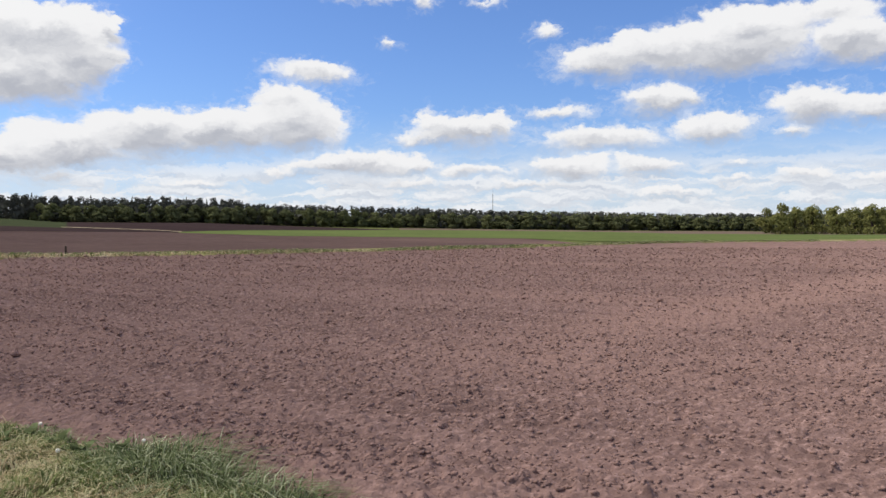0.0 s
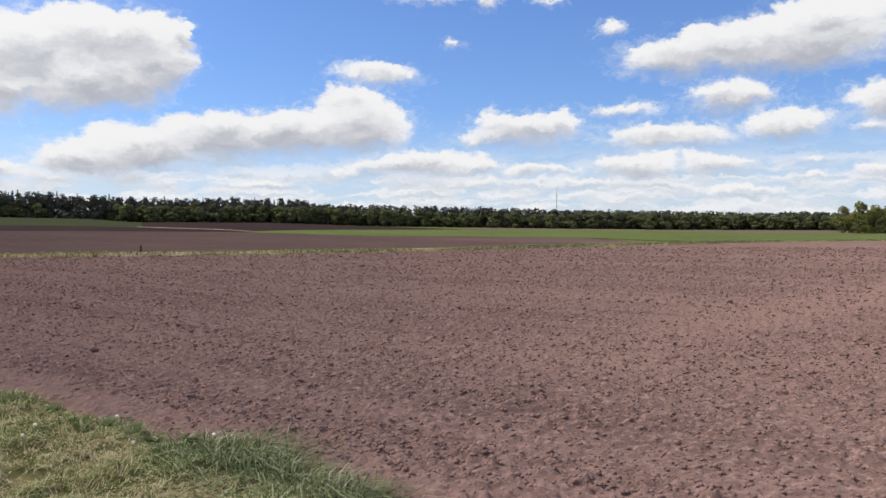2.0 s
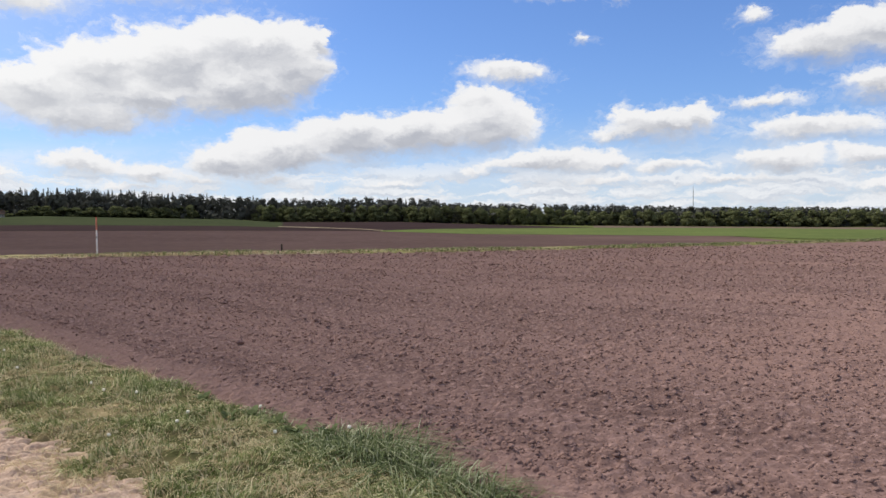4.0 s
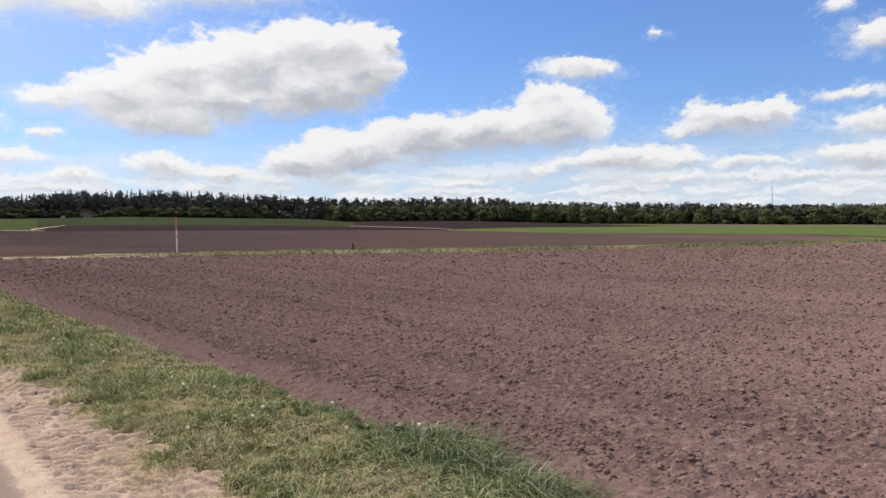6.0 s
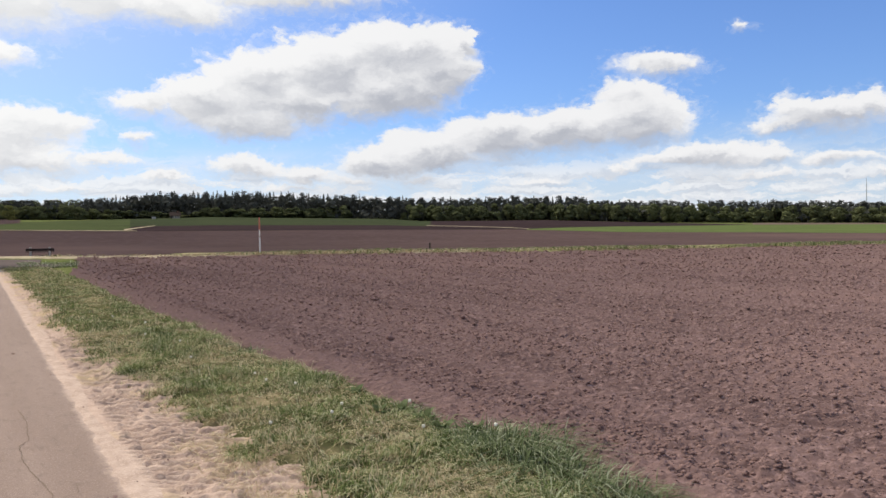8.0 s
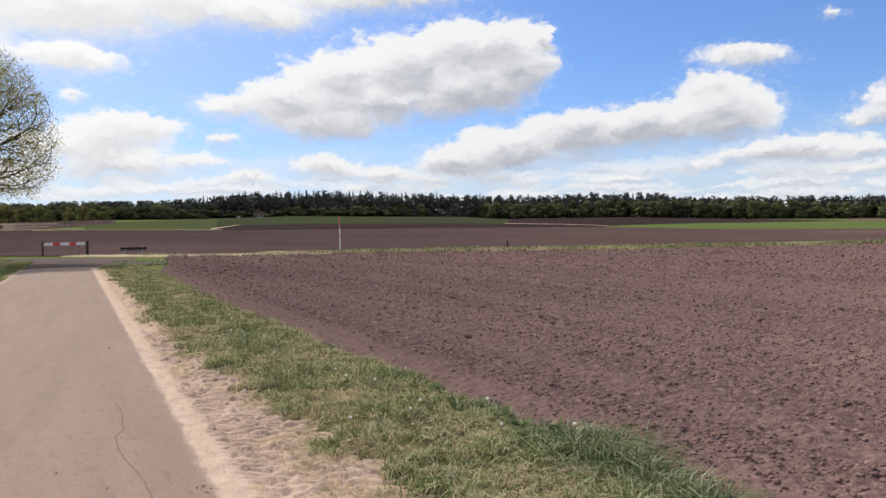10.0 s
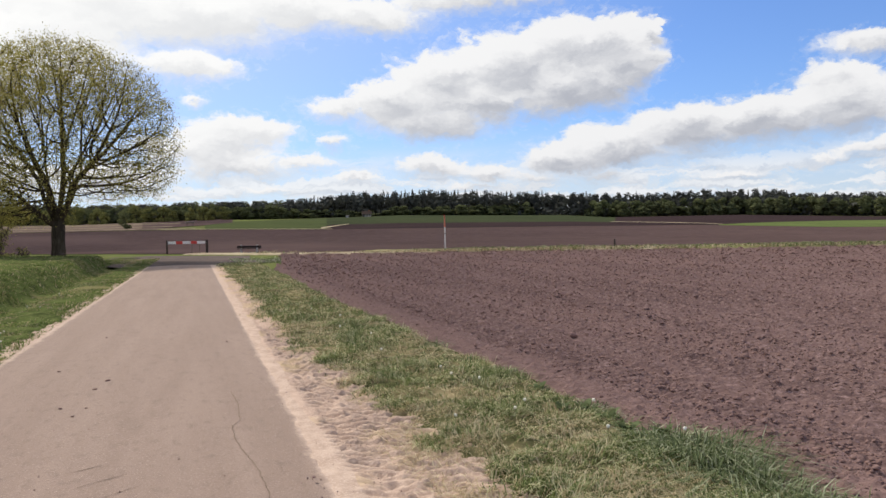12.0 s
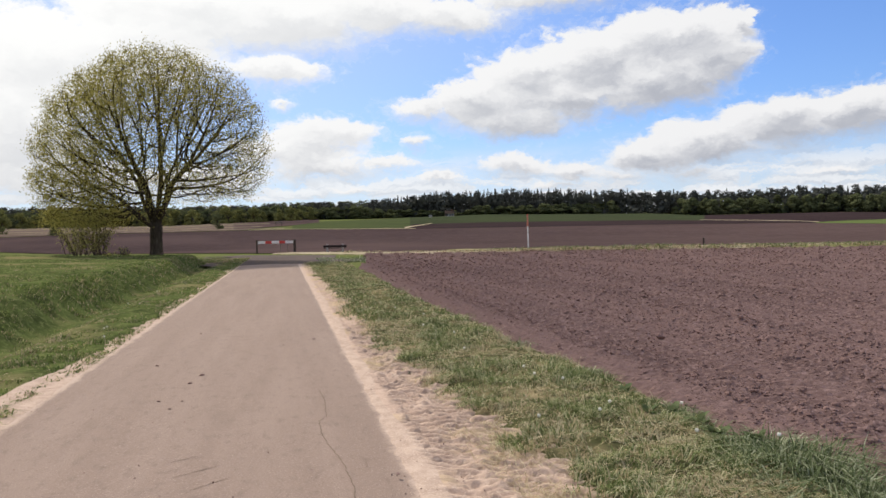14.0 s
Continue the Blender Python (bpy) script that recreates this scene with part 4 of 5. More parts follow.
EDGE_AZ = (-20, -10, 0, 11, 16.5, 29.6, 34, 44, 47, 52, 58, 66, 76)
EDGE_EL = (1.05, 1.25, 1.45, 1.80, 1.95, 2.08, 2.0, 1.9, 1.7, 2.05, 2.2, 2.05, 2.0)
for az_t in np.arange(-20.5, 78, 0.80):
    if 29.9 < az_t < 33.5:
        continue
    a = az_t + rng.uniform(-0.2, 0.2)
    r = R_FAR + 9 + rng.uniform(-4, 4)
    foot = float(land(-math.sin(radians(a)) * r, math.cos(radians(a)) * r))
    tall = 1.65 + r * math.tan(radians(np.interp(a, EDGE_AZ, EDGE_EL))) - foot
    tall *= rng.uniform(0.86, 1.05)
    if 43.8 < a < 46.8:
        tall *= 0.7
    stand(edge, first, int(rng.integers(5)), a, r, tall / 11.5, max(0.95, 11.5 / tall))

# lighter spring-green trees
spring = [far_tree("spring_tree", broadleaf_shape(10.5, 9.5, rng, 1700), LEAF_SPRING, "olive-green tree in young spring leaf", "tree",
                   "spring-green trees by the field") for i in range(3)]
used = [True] * 3
for i, az_t in enumerate(np.arange(-21.4, -36, -1.15)):
    stand(spring, used, i % 3, az_t + rng.uniform(-0.2, 0.2), 300 + rng.uniform(-6, 14), rng.uniform(0.92, 1.08), 0.95)
for i, az_t in enumerate(np.arange(-20.6, -36, -1.0)):
    stand(spring, used, i % 3, az_t, 326 + rng.uniform(-6, 6), rng.uniform(0.85, 0.98), 0.95)
for i, az_t in enumerate(np.arange(55.5, 78, 0.85)):
    stand(spring, used, i % 3, az_t + rng.uniform(-0.25, 0.25), 404 + rng.uniform(-6, 6), rng.uniform(0.5, 0.85), 1.15)
stand(spring, used, 0, 75.4, 230, 0.62)
lone = far_tree("lone_tree", broadleaf_shape(4.4, 4.2, rng, 1400), LEAF_WOOD, "small round dark green tree alone in the fields", "tree")
stand([lone], [True], 0, 62.1, 205, 1.05, 0.78)
field_bush = far_tree("field_bush", broadleaf_shape(1.7, 2.8, rng, 900), LEAF_WOOD, "low dark bush on the field", "bush")
stand([field_bush], [True], 0, 72.4, 168, 1.0)

# ---------------------------------------------------------------- the farmhouse below the wood
hx, hy = -math.sin(radians(45.5)) * 412, math.cos(radians(45.5)) * 412
house = thing("farmhouse", (hx, hy, float(land(hx, hy)) - 0.2), radians(45.5), "low farmhouse with pale front and dark tiled roof", "house")
part("wall", block(6.0, 5.0, 2.2, (0, 0, 1.1), 0.02), CONCRETE, house, "pale grey rendered wall")
bm = bmesh.new()
for sx in (-3.5, 3.5):
    for sy, sz in ((-3.0, 2.1), (3.0, 2.1), (0, 4.3)):
        bm.verts.new((sx, sy, sz))
bm.verts.ensure_lookup_table()
for f in ((0, 1, 2), (3, 5, 4), (0, 2, 5, 3), (1, 4, 5, 2), (0, 3, 4, 1)):
    bm.faces.new([bm.verts[i] for i in f])
bmesh.ops.recalc_face_normals(bm, faces=bm.faces)
part("roof", bm, TILE_FAR, house, "dark brown tiled roof")
part("chimney", block(0.7, 0.7, 1.4, (1.6, 0, 4.4), 0.02), BRICK_FAR, house)
for wx in (-1.4, 0.4, 2.0):
    window = part("window", block(1.1, 0.14, 1.2, (wx, -2.46, 1.3), 0.02), WOOD_DARK, house)
    part("pane", block(0.9, 0.14, 1.0, (wx, -2.50, 1.3), 0.01), DARK_GLASS, window)
part("door", block(1.0, 0.12, 2.1, (-2.4, -2.48, 1.05), 0.02), WOOD_DARK, house)
sx, sy = -math.sin(radians(46.9)) * 404, math.cos(radians(46.9)) * 404
shed = thing("shed", (sx, sy, float(land(sx, sy)) - 0.1), radians(46.9), "small pale grey shed beside the farmhouse", "shed")
part("wall", block(2.6, 2.4, 1.9, (0, 0, 0.95), 0.02), CONCRETE, shed)
part("roof", block(3.0, 2.8, 0.25, (0, 0, 2.0), 0.04), TILE_FAR, shed)

house.scale = (0.75, 0.75, 0.75)
shed.scale = (0.7, 0.7, 0.7)

# far radio mast
mx, my = -math.sin(radians(-1.85)) * 1400, math.cos(radians(-1.85)) * 1400
mast = thing("radio_mast", (mx, my, 12.0), 0, "thin grey radio mast far behind the wood", "mast")
part("pole", rod(0.75, 0.55, 0, 58, sides=6), STEEL, mast)
part("antenna", rod(0.35, 0.2, 58, 66, sides=6), STEEL, mast)

# ---------------------------------------------------------------- the big tree beside the lane
TREE_AZ, TREE_R = 66.2, 55.0


def grow(rng):
    """A broad round crown grown towards scattered points, on a short trunk."""
    pts = []
    while len(pts) < 6800:
        x, y, z = rng.uniform(-8.6, 8.6), rng.uniform(-8.0, 8.0), rng.uniform(2.4, 14.3)
        reach = np.interp(z, (2.4, 3.6, 5.0, 7.2, 9.5, 11.4, 13.1, 14.3), (3.0, 5.8, 7.1, 7.5, 7.0, 5.6, 3.5, 1.2))
        if x < -2:
            reach = max(reach, np.interp(z, (2.4, 4.0, 6.0), (6.4, 7.2, 7.5)) * (z < 6))
        lean = np.interp(z, (2.4, 4.0, 6.5, 11.0, 14.0), (-0.3, 0.0, 0.15, 0.45, 0.3))
        q = math.hypot(x - lean, y) / reach
        if q < 1 and (q > 0.45 or z > 9 or rng.random() < 0.35) and z > 2.3 + 1.6 * (x > 0) * (abs(x) > 1):
            pts.append((x, y, z))
    pts = np.array(pts)
    nodes, parent = [np.array((0, 0, -0.4))], [-1]
    for z in np.arange(0.1, 2.9, 0.4):
        nodes.append(np.array((0.03 * z + 0.02 * math.sin(z * 3), 0.02 * z, z)))
        parent.append(len(nodes) - 2)
    # main limbs
    for i in range(9):
        a = i * 2.4 + rng.uniform(-0.3, 0.3)
        tilt = rng.uniform(0.35, 1.05) if i else 0.08
        k, p = len(nodes) - 1 if i == 0 else rng.integers(6, 8), None
        p = nodes[k].copy()
        d = np.array((math.cos(a) * math.sin(tilt), math.sin(a) * math.sin(tilt), math.cos(tilt)))
        for j in range(7):
            d = d + (0, 0, 0.06) + rng.normal(0, 0.05, 3)
            d /= np.linalg.norm(d)
            p = p + d * 0.4
            nodes.append(p.copy())
            parent.append(k)
            k = len(nodes) - 1
    arr = np.array(nodes)
    dist = np.linalg.norm(pts[:, None] - arr[None], axis=2)
    who, best = dist.argmin(1), dist.min(1)
    alive = np.ones(len(pts), bool)
    for step in range(90):
        pull = {}
        for i in np.nonzero(alive & (best < 7.0))[0]:
            pull.setdefault(int(who[i]), []).append((pts[i] - nodes[who[i]]) / max(best[i], 1e-6))
        fresh = []
        for k, dirs in pull.items():
            d = np.sum(dirs, 0) + rng.normal(0, 0.12, 3)
            d /= max(np.linalg.norm(d), 1e-6)
            back = nodes[k] - nodes[parent[k]]
            d = d + 0.55 * back / max(np.linalg.norm(back), 1e-6)
            d /= np.linalg.norm(d)
            fresh.append((nodes[k] + d * 0.30, k))
        if not fresh:
            break
        k0 = len(nodes)
        for p, k in fresh:
            nodes.append(p)
            parent.append(k)
        new_arr = np.array([p for p, k in fresh])
        idx = np.nonzero(alive)[0]
        dist = np.linalg.norm(pts[idx][:, None] - new_arr[None], axis=2)
        m, w = dist.min(1), dist.argmin(1)
        closer = m < best[idx]
        best[idx[closer]] = m[closer]
        who[idx[closer]] = k0 + w[closer]
        alive &= best > 0.36
    return np.array(nodes), np.array(parent)


rng = np.random.default_rng(21)
nodes, parent = grow(rng)
count = len(nodes)
area = np.full(count, 0.0)
kids = np.bincount(parent[1:], minlength=count)
for i in range(count - 1, 0, -1):
    if kids[i] == 0:
        area[i] = 0.011 ** 2.25
    area[parent[i]] += area[i]
rad = area ** (1 / 2.25)
rad = rad * (0.40 / rad[5])
rad = np.maximum(rad, 0.008)
rad[:3] = rad[5] * np.array((1.45, 1.25, 1.08))
limbs = [(nodes[parent[i]], nodes[i], min(rad[parent[i]], rad[i] * 1.6), rad[i]) for i in range(1, count)]
tx, ty = -math.sin(radians(TREE_AZ)) * TREE_R, math.cos(radians(TREE_AZ)) * TREE_R
TREE_Z = float(land(tx, ty))
tree = thing("tree", (tx, ty, TREE_Z), radians(TREE_AZ), "large round-crowned tree in thin young leaf beside the lane", "tree")
trunk_rows = [l for i, l in enumerate(limbs) if rad[i + 1] > 0.15]
limb_rows = [l for i, l in enumerate(limbs) if 0.035 < rad[i + 1] <= 0.15]
twig_rows = [l for i, l in enumerate(limbs) if rad[i + 1] <= 0.035]
mesh_object("trunk", *tubes(trunk_rows, 10), BARK, tree)
mesh_object("branch_frame", *tubes(limb_rows, 6), BARK, tree)
mesh_object("branchwork", *tubes(twig_rows, 3), BARK, tree)
thin = np.nonzero((rad < 0.020) & (nodes[:, 2] > 2.0))[0]
spots, sizes = [], []
for i in thin:
    p = nodes[i]
    full = 17.0 + 11.0 * (p[0] < -1.5) + 8.0 * (p[2] > 9.5) - 3.0 * (p[0] > 3)
    if math.hypot(p[0], p[1]) < 4.0 and p[2] < 9:
        full *= 0.18
    for j in range(int(full + rng.random())):
        spots.append(p + rng.normal(0, 0.24, 3))
        sizes.append(rng.uniform(0.024, 0.058))
mesh_object("foliage", *clumps(np.array(spots), np.array(sizes), rng, 0.8, 2), LEAF, tree, False)


def bush(name, az_t, r, h, w, leafy, label, seed):
    """A loose shrub of many thin stems with small leaves."""
    g = np.random.default_rng(seed)
    x, y = -math.sin(radians(az_t)) * r, math.cos(radians(az_t)) * r
    ob = thing(name, (x, y, float(land(x, y)) - 0.03), radians(az_t), label, "shrub")
    rows, spots = [], []
    for i in range(20):
        a, lean = g.uniform(0, 6.28), g.uniform(0.05, 0.5)
        p = np.array((g.normal(0, w * 0.12), g.normal(0, w * 0.12), -0.1))
        d = np.array((math.cos(a) * lean, math.sin(a) * lean, 1.0))
        tall = h * g.uniform(0.55, 1.0)
        steps = 9
        for j in range(steps):
            d = d + g.normal(0, 0.10, 3) * (1, 1, 0.2)
            q = p + d / np.linalg.norm(d) * tall / steps
            rows.append((p, q, 0.022 * (1 - j / steps) + 0.006, 0.022 * (1 - (j + 1) / steps) + 0.006))
            if j > 1:
                for k in range(leafy):
                    s = q + g.normal(0, w * 0.07, 3)
                    spots.append(s)
                    if k % 3 == 0:
                        rows.append((q, s, 0.008, 0.004))
            p = q
    mesh_object("branchwork", *tubes(rows, 3), BARK, ob)
    mesh_object("foliage", *clumps(np.array(spots), g.uniform(0.025, 0.06, len(spots)), g), LEAF_SHRUB, ob, False)
    return ob


bush("willow_shrub", 69.9, 57.5, 5.4, 2.6, 16, "tall loose yellow-green shrub beside the big tree", 5)
bush("willow_shrub", 71.0, 59.0, 4.2, 1.8, 10, "tall loose yellow-green shrub beside the big tree", 6)
bush("bare_shrub", 68.3, 57.5, 1.3, 1.5, 1, "low nearly bare brown shrub beside the tree", 8)
bush("bare_shrub", 69.1, 59.0, 1.0, 1.2, 1, "low nearly bare brown shrub beside the tree", 9)

# ---------------------------------------------------------------- barrier, bench, poles
bx, by = -math.sin(radians(58.1)) * 80, math.cos(radians(58.1)) * 80
BASE = float(land(bx, by))
barrier = thing("barrier", (bx, by, BASE), radians(58.1 + 3), "red and white striped wooden road barrier between dark posts", "barrier")
for px, w in ((-1.85, 0.15), (1.85, 0.24)):
    post = part("post", block(w, 0.16, 1.34, (px, 0, 0.57), 0.015), WOOD_DARK, barrier)
    part("post_cap", block(w + 0.05, 0.20, 0.05, (px, 0, 1.26), 0.012), WOOD_DARK, post)
edges = (-1.74, -1.03, -0.42, 0.33, 0.93, 1.70)
for i in range(5):
    part("bar_section", block(edges[i + 1] - edges[i] - 0.004, 0.05, 0.26, ((edges[i] + edges[i + 1]) / 2, -0.06, 1.05), 0.006),
         RED if i % 2 else WHITE, barrier, "red section" if i % 2 else "white section")
for px in (0.45, 1.18):
    part("stake", rod(0.035, 0.03, -0.05, 0.95, (px, 0.03)), WOOD_GREY, barrier)

bx, by = -math.sin(radians(53.9)) * 74.5, math.cos(radians(53.9)) * 74.5
bench = thing("bench", (bx, by, float(land(bx, by))), radians(53.9 + 180), "dark weathered wooden bench with pale posts at the field edge", "bench")
for px in (-0.72, 0.72):
    support = part("support", block(0.20, 0.46, 0.40, (px, 0, 0.18), 0.02), WOOD_DARK, bench, "dark stained support")
    part("back_post", block(0.17, 0.12, 0.80, (px, 0.24, 0.40), 0.015), CONCRETE, support, "pale concrete post top")
for py in (-0.17, 0.0, 0.17):
    part("seat_plank", block(2.16, 0.14, 0.05, (0, py, 0.405), 0.01), BENCH_WOOD, bench)
part("back_plank", block(2.16, 0.04, 0.20, (0, 0.32, 0.58), 0.01), BENCH_WOOD, bench)
part("foot_slab", block(1.9, 0.7, 0.08, (0, 0, 0.0), 0.015), CONCRETE, bench)

px, py = -math.sin(radians(39.8)) * 66.5, math.cos(radians(39.8)) * 66.5
marker = thing("marker_pole", (px, py, float(land(px, py))), 0, "tall thin white marker pole with faded red top", "pole")
marker.rotation_euler = (0.0, radians(-0.6), 0.0)
part("lower_pole", rod(0.058, 0.056, -0.3, 1.42, bevel=0.004), WHITE, marker, "white painted lower part")
part("joint", rod(0.07, 0.07, 1.42, 1.50, bevel=0.005), WOOD_GREY, marker)
part("middle_pole", rod(0.056, 0.054, 1.50, 2.02, bevel=0.004), WHITE, marker)
upper = part("top_pole", rod(0.056, 0.054, 2.02, 2.96, bevel=0.004), RED_FADED, marker, "faded red top")
part("cap", rod(0.068, 0.05, 2.96, 3.05, bevel=0.01), RED, upper)

px, py = -math.sin(radians(27.58)) * 67.0, math.cos(radians(27.58)) * 67.0
stub = thing("fence_post", (px, py, float(land(px, py))), 0.3, "short weathered wooden post in the grass strip", "post")
short = part("post", block(0.13, 0.13, 0.85, (0, 0, 0.30), 0.02), WOOD_DARK, stub)
part("post_top", block(0.15, 0.15, 0.05, (0, 0, 0.75), 0.015), WOOD_GREY, short)

px, py = -math.sin(radians(57.87)) * 232, math.cos(radians(57.87)) * 232
rack = thing("hay_rack", (px, py, float(land(px, py)) + 0.05), radians(58), "low brown wooden hay rack on the fallow plot", "rack")
part("top", block(2.4, 1.2, 0.35, (0, 0, 1.05), 0.04), WOOD_GREY, rack)
for lx in (-0.8, 0.8):
    for ly in (-0.4, 0.4):
        part("leg", block(0.1, 0.1, 1.0, (lx, ly, 0.45), 0.01), WOOD_DARK, rack)

# ---------------------------------------------------------------- cracks, scratches and litter on the lane


def seam(name, points, wide, mat, rng):
    """A ragged dark line lying in the road's surface."""
    verts, faces = [], []
    pts = [Vector((*p, 0)) for p in points]
    dense = []
    for a, b in zip(pts, pts[1:]):
        n = max(2, int((b - a).length / 0.05))
        dense += [a.lerp(b, i / n) for i in range(n)]
    dense.append(pts[-1])
    for i, p in enumerate(dense):
        d = (dense[min(i + 1, len(dense) - 1)] - dense[max(i - 1, 0)]).normalized()
        s = Vector((-d.y, d.x, 0))
        jog = s * rng.uniform(-1, 1) * wide * 1.1
        half = wide * rng.uniform(0.25, 0.75) * min(1, 0.3 + min(i, len(dense) - 1 - i) * 0.4)
        u, v = to_uv(p.x, p.y)
        f = (v - ROAD_L) / (ROAD_R - ROAD_L)
        z = 0.012 + 0.035 * (1 - (2 * f - 1) ** 2) + 0.008 * (float(grain(p.x, p.y, 0.9, 15)) - 0.5) + 0.0035
        for q in (p + jog + s * half, p + jog - s * half):
            verts.append((q.x, q.y, z))
        if i:
            k = 2 * i
            faces.append((k - 2, k - 1, k + 1, k))
    ob = mesh_object(name, verts, faces, mat, road)
    return ob


rng2 = np.random.default_rng(4)
seam("crack", [(-6.9, 4.75), (-6.32, 4.44), (-5.74, 4.04), (-5.65, 3.90), (-5.26, 3.66), (-4.88, 3.47), (-4.53, 3.32), (-4.28, 3.18), (-4.02, 3.03), (-3.6, 2.75), (-2.9, 2.5)], 0.0065, CRACK, rng2)
seam("crack", [(-4.28, 3.18), (-4.30, 3.36), (-4.45, 3.47), (-4.38, 3.60)], 0.005, CRACK, rng2)
seam("scratch", [(-5.02, 2.25), (-5.05, 2.64)], 0.006, CRACK, rng2)
seam("scratch", [(-4.70, 2.22), (-4.74, 2.57)], 0.006, CRACK, rng2)
seam("scratch", [(-5.38, 2.38), (-5.38, 2.64)], 0.008, CRACK, rng2)
for x, y, s in ((-8.52, 4.26, 0.05), (-7.49, 3.28, 0.03), (-7.31, 3.44, 0.02), (-8.14, 3.93, 0.035), (-7.07, 3.20, 0.02), (-10.10, 6.92, 0.03), (-3.95, 3.35, 0.025), (-6.3, 5.0, 0.02),
                (-9.6, 4.2, 0.03), (-12.2, 6.1, 0.03)):
    bm = bmesh.new()
    bmesh.ops.create_icosphere(bm, subdivisions=1, radius=s * 0.6)
    for v in bm.verts:
        v.co = Vector((v.co.x * 1.5, v.co.y * 0.8, v.co.z * 0.45)) * (0.8 + 0.4 * noise.random())
    crumb = thing("soil_crumb", (x, y, 0.052), rng2.uniform(0, 6), "small dark crumb of soil lying on the lane", "crumb", "soil crumbs on the lane")
    part("lump", bm, CLOD, crumb)

# ---------------------------------------------------------------- clods on the field
phi = (1 + 5 ** 0.5) / 2
ICO = np.array([(-1, phi, 0), (1, phi, 0), (-1, -phi, 0), (1, -phi, 0), (0, -1, phi), (0, 1, phi), (0, -1, -phi), (0, 1, -phi), (phi, 0, -1), (phi, 0, 1), (-phi, 0, -1), (-phi, 0, 1)]) / 1.902
ICO_F = np.array([(0, 11, 5), (0, 5, 1), (0, 1, 7), (0, 7, 10), (0, 10, 11), (1, 5, 9), (5, 11, 4), (11, 10, 2), (10, 7, 6), (7, 1, 8), (3, 9, 4), (3, 4, 2), (3, 2, 6), (3, 6, 8), (3, 8, 9), (4, 9, 5), (2, 4, 11), (6, 2, 10), (8, 6, 7), (9, 8, 1)])


def soil_z(x, y):
    """The field's surface."""
    u, v = to_uv(x, y)
    calm = 0.9 + 1.3 * smooth((np.hypot(x, y) - 6) / 34)
    return land(x, y) + crumble(x, y) * calm + working(x, y) - 0.10 + 0.10 * smooth((v - field_edge(u) + 0.15) / 0.5)


rng = np.random.default_rng(11)
OCT = np.array([(1, 0, 0), (0, 1, 0), (-1, 0, 0), (0, -1, 0), (0, 0, 1), (0, 0, -1)], float)
OCT_F = np.array([(0, 1, 4), (1, 2, 4), (2, 3, 4), (3, 0, 4), (1, 0, 5), (2, 1, 5), (3, 2, 5), (0, 3, 5)])
for total, r0, r1, form, sides in ((24000, 4.2, 13, ICO, ICO_F), (200000, 5, 80, OCT, OCT_F)):
    a = np.radians(rng.uniform(-33, 78, total))
    r = np.exp(rng.uniform(math.log(r0), math.log(r1), total))
    x, y = -np.sin(a) * r, np.cos(a) * r
    u, v = to_uv(x, y)
    ok = (v > field_edge(u) + 0.08) & (y < strip_y(x) - 1.5) & (u < 33 + 9 * (v - 3.45)) & (0.70 * row_band(x, y) + 0.30 * grain(x, y, 0.5, 51) > rng.uniform(0.05, 0.95, total) + 0.30 * np.exp(-(v - field_edge(u)) / 0.6))
    x, y, r = x[ok], y[ok], r[ok]
    n = len(x)
    size = 0.004 + 0.022 * rng.random(n) ** 6 + 0.00135 * np.maximum(r - 4.5, 0) * rng.uniform(0.5, 1.2, n)
    size = np.where(rng.random(n) < 0.010, size * 1.9, size)
    m = len(form)
    shape = form[None] * rng.uniform(0.6, 1.35, (n, m, 1)) * (size[:, None, None] * np.array((1.2, 1.0, 0.72)))
    t = rng.uniform(0, 6.28, n)
    c, s = np.cos(t)[:, None], np.sin(t)[:, None]
    vx, vy = shape[..., 0] * c - shape[..., 1] * s, shape[..., 0] * s + shape[..., 1] * c
    verts = np.stack((vx + x[:, None], vy + y[:, None], shape[..., 2] + (soil_z(x, y) + size * 0.25)[:, None]), -1).reshape(-1, 3)
    faces = (sides[None] + (np.arange(n) * m)[:, None, None]).reshape(-1, 3)
    tagged(mesh_object("soil_clods", verts, faces, CLOD, None, True), "loose crumbly clods of dry brown soil", "soil", kind="stuff")

for az_t, r, s in ((0.69, 13.8, 0.075), (30.53, 12.1, 0.075), (21.44, 8.56, 0.05), (-8.22, 18.1, 0.07), (-19.22, 8.96, 0.055), (-18.7, 8.9, 0.045), (22.9, 8.0, 0.045), (24.2, 9.4, 0.05),
                   (3.8, 16.2, 0.08), (3.2, 16.6, 0.06), (33.5, 11.2, 0.045), (16.9, 8.9, 0.04), (9.5, 10.2, 0.045), (-4.0, 10.4, 0.045), (2.0, 6.7, 0.045), (-11, 11.6, 0.05)):
    x, y = -math.sin(radians(az_t)) * r, math.cos(radians(az_t)) * r
    bm = bmesh.new()
    bmesh.ops.create_icosphere(bm, subdivisions=2, radius=s)
    for v in bm.verts:
        v.co *= 0.75 + 0.55 * noise.noise(v.co / s * 0.9 + Vector((az_t, r, 0)))  + 0.12 * noise.random()
        v.co.z *= 0.8
    lump = thing("clod", (x, y, float(soil_z(x, y)) + s * 0.35), az_t, "large dark clod of soil on the field", "clod", "large clods on the field")
    part("lump", bm, CLOD, lump)

# ---------------------------------------------------------------- grass


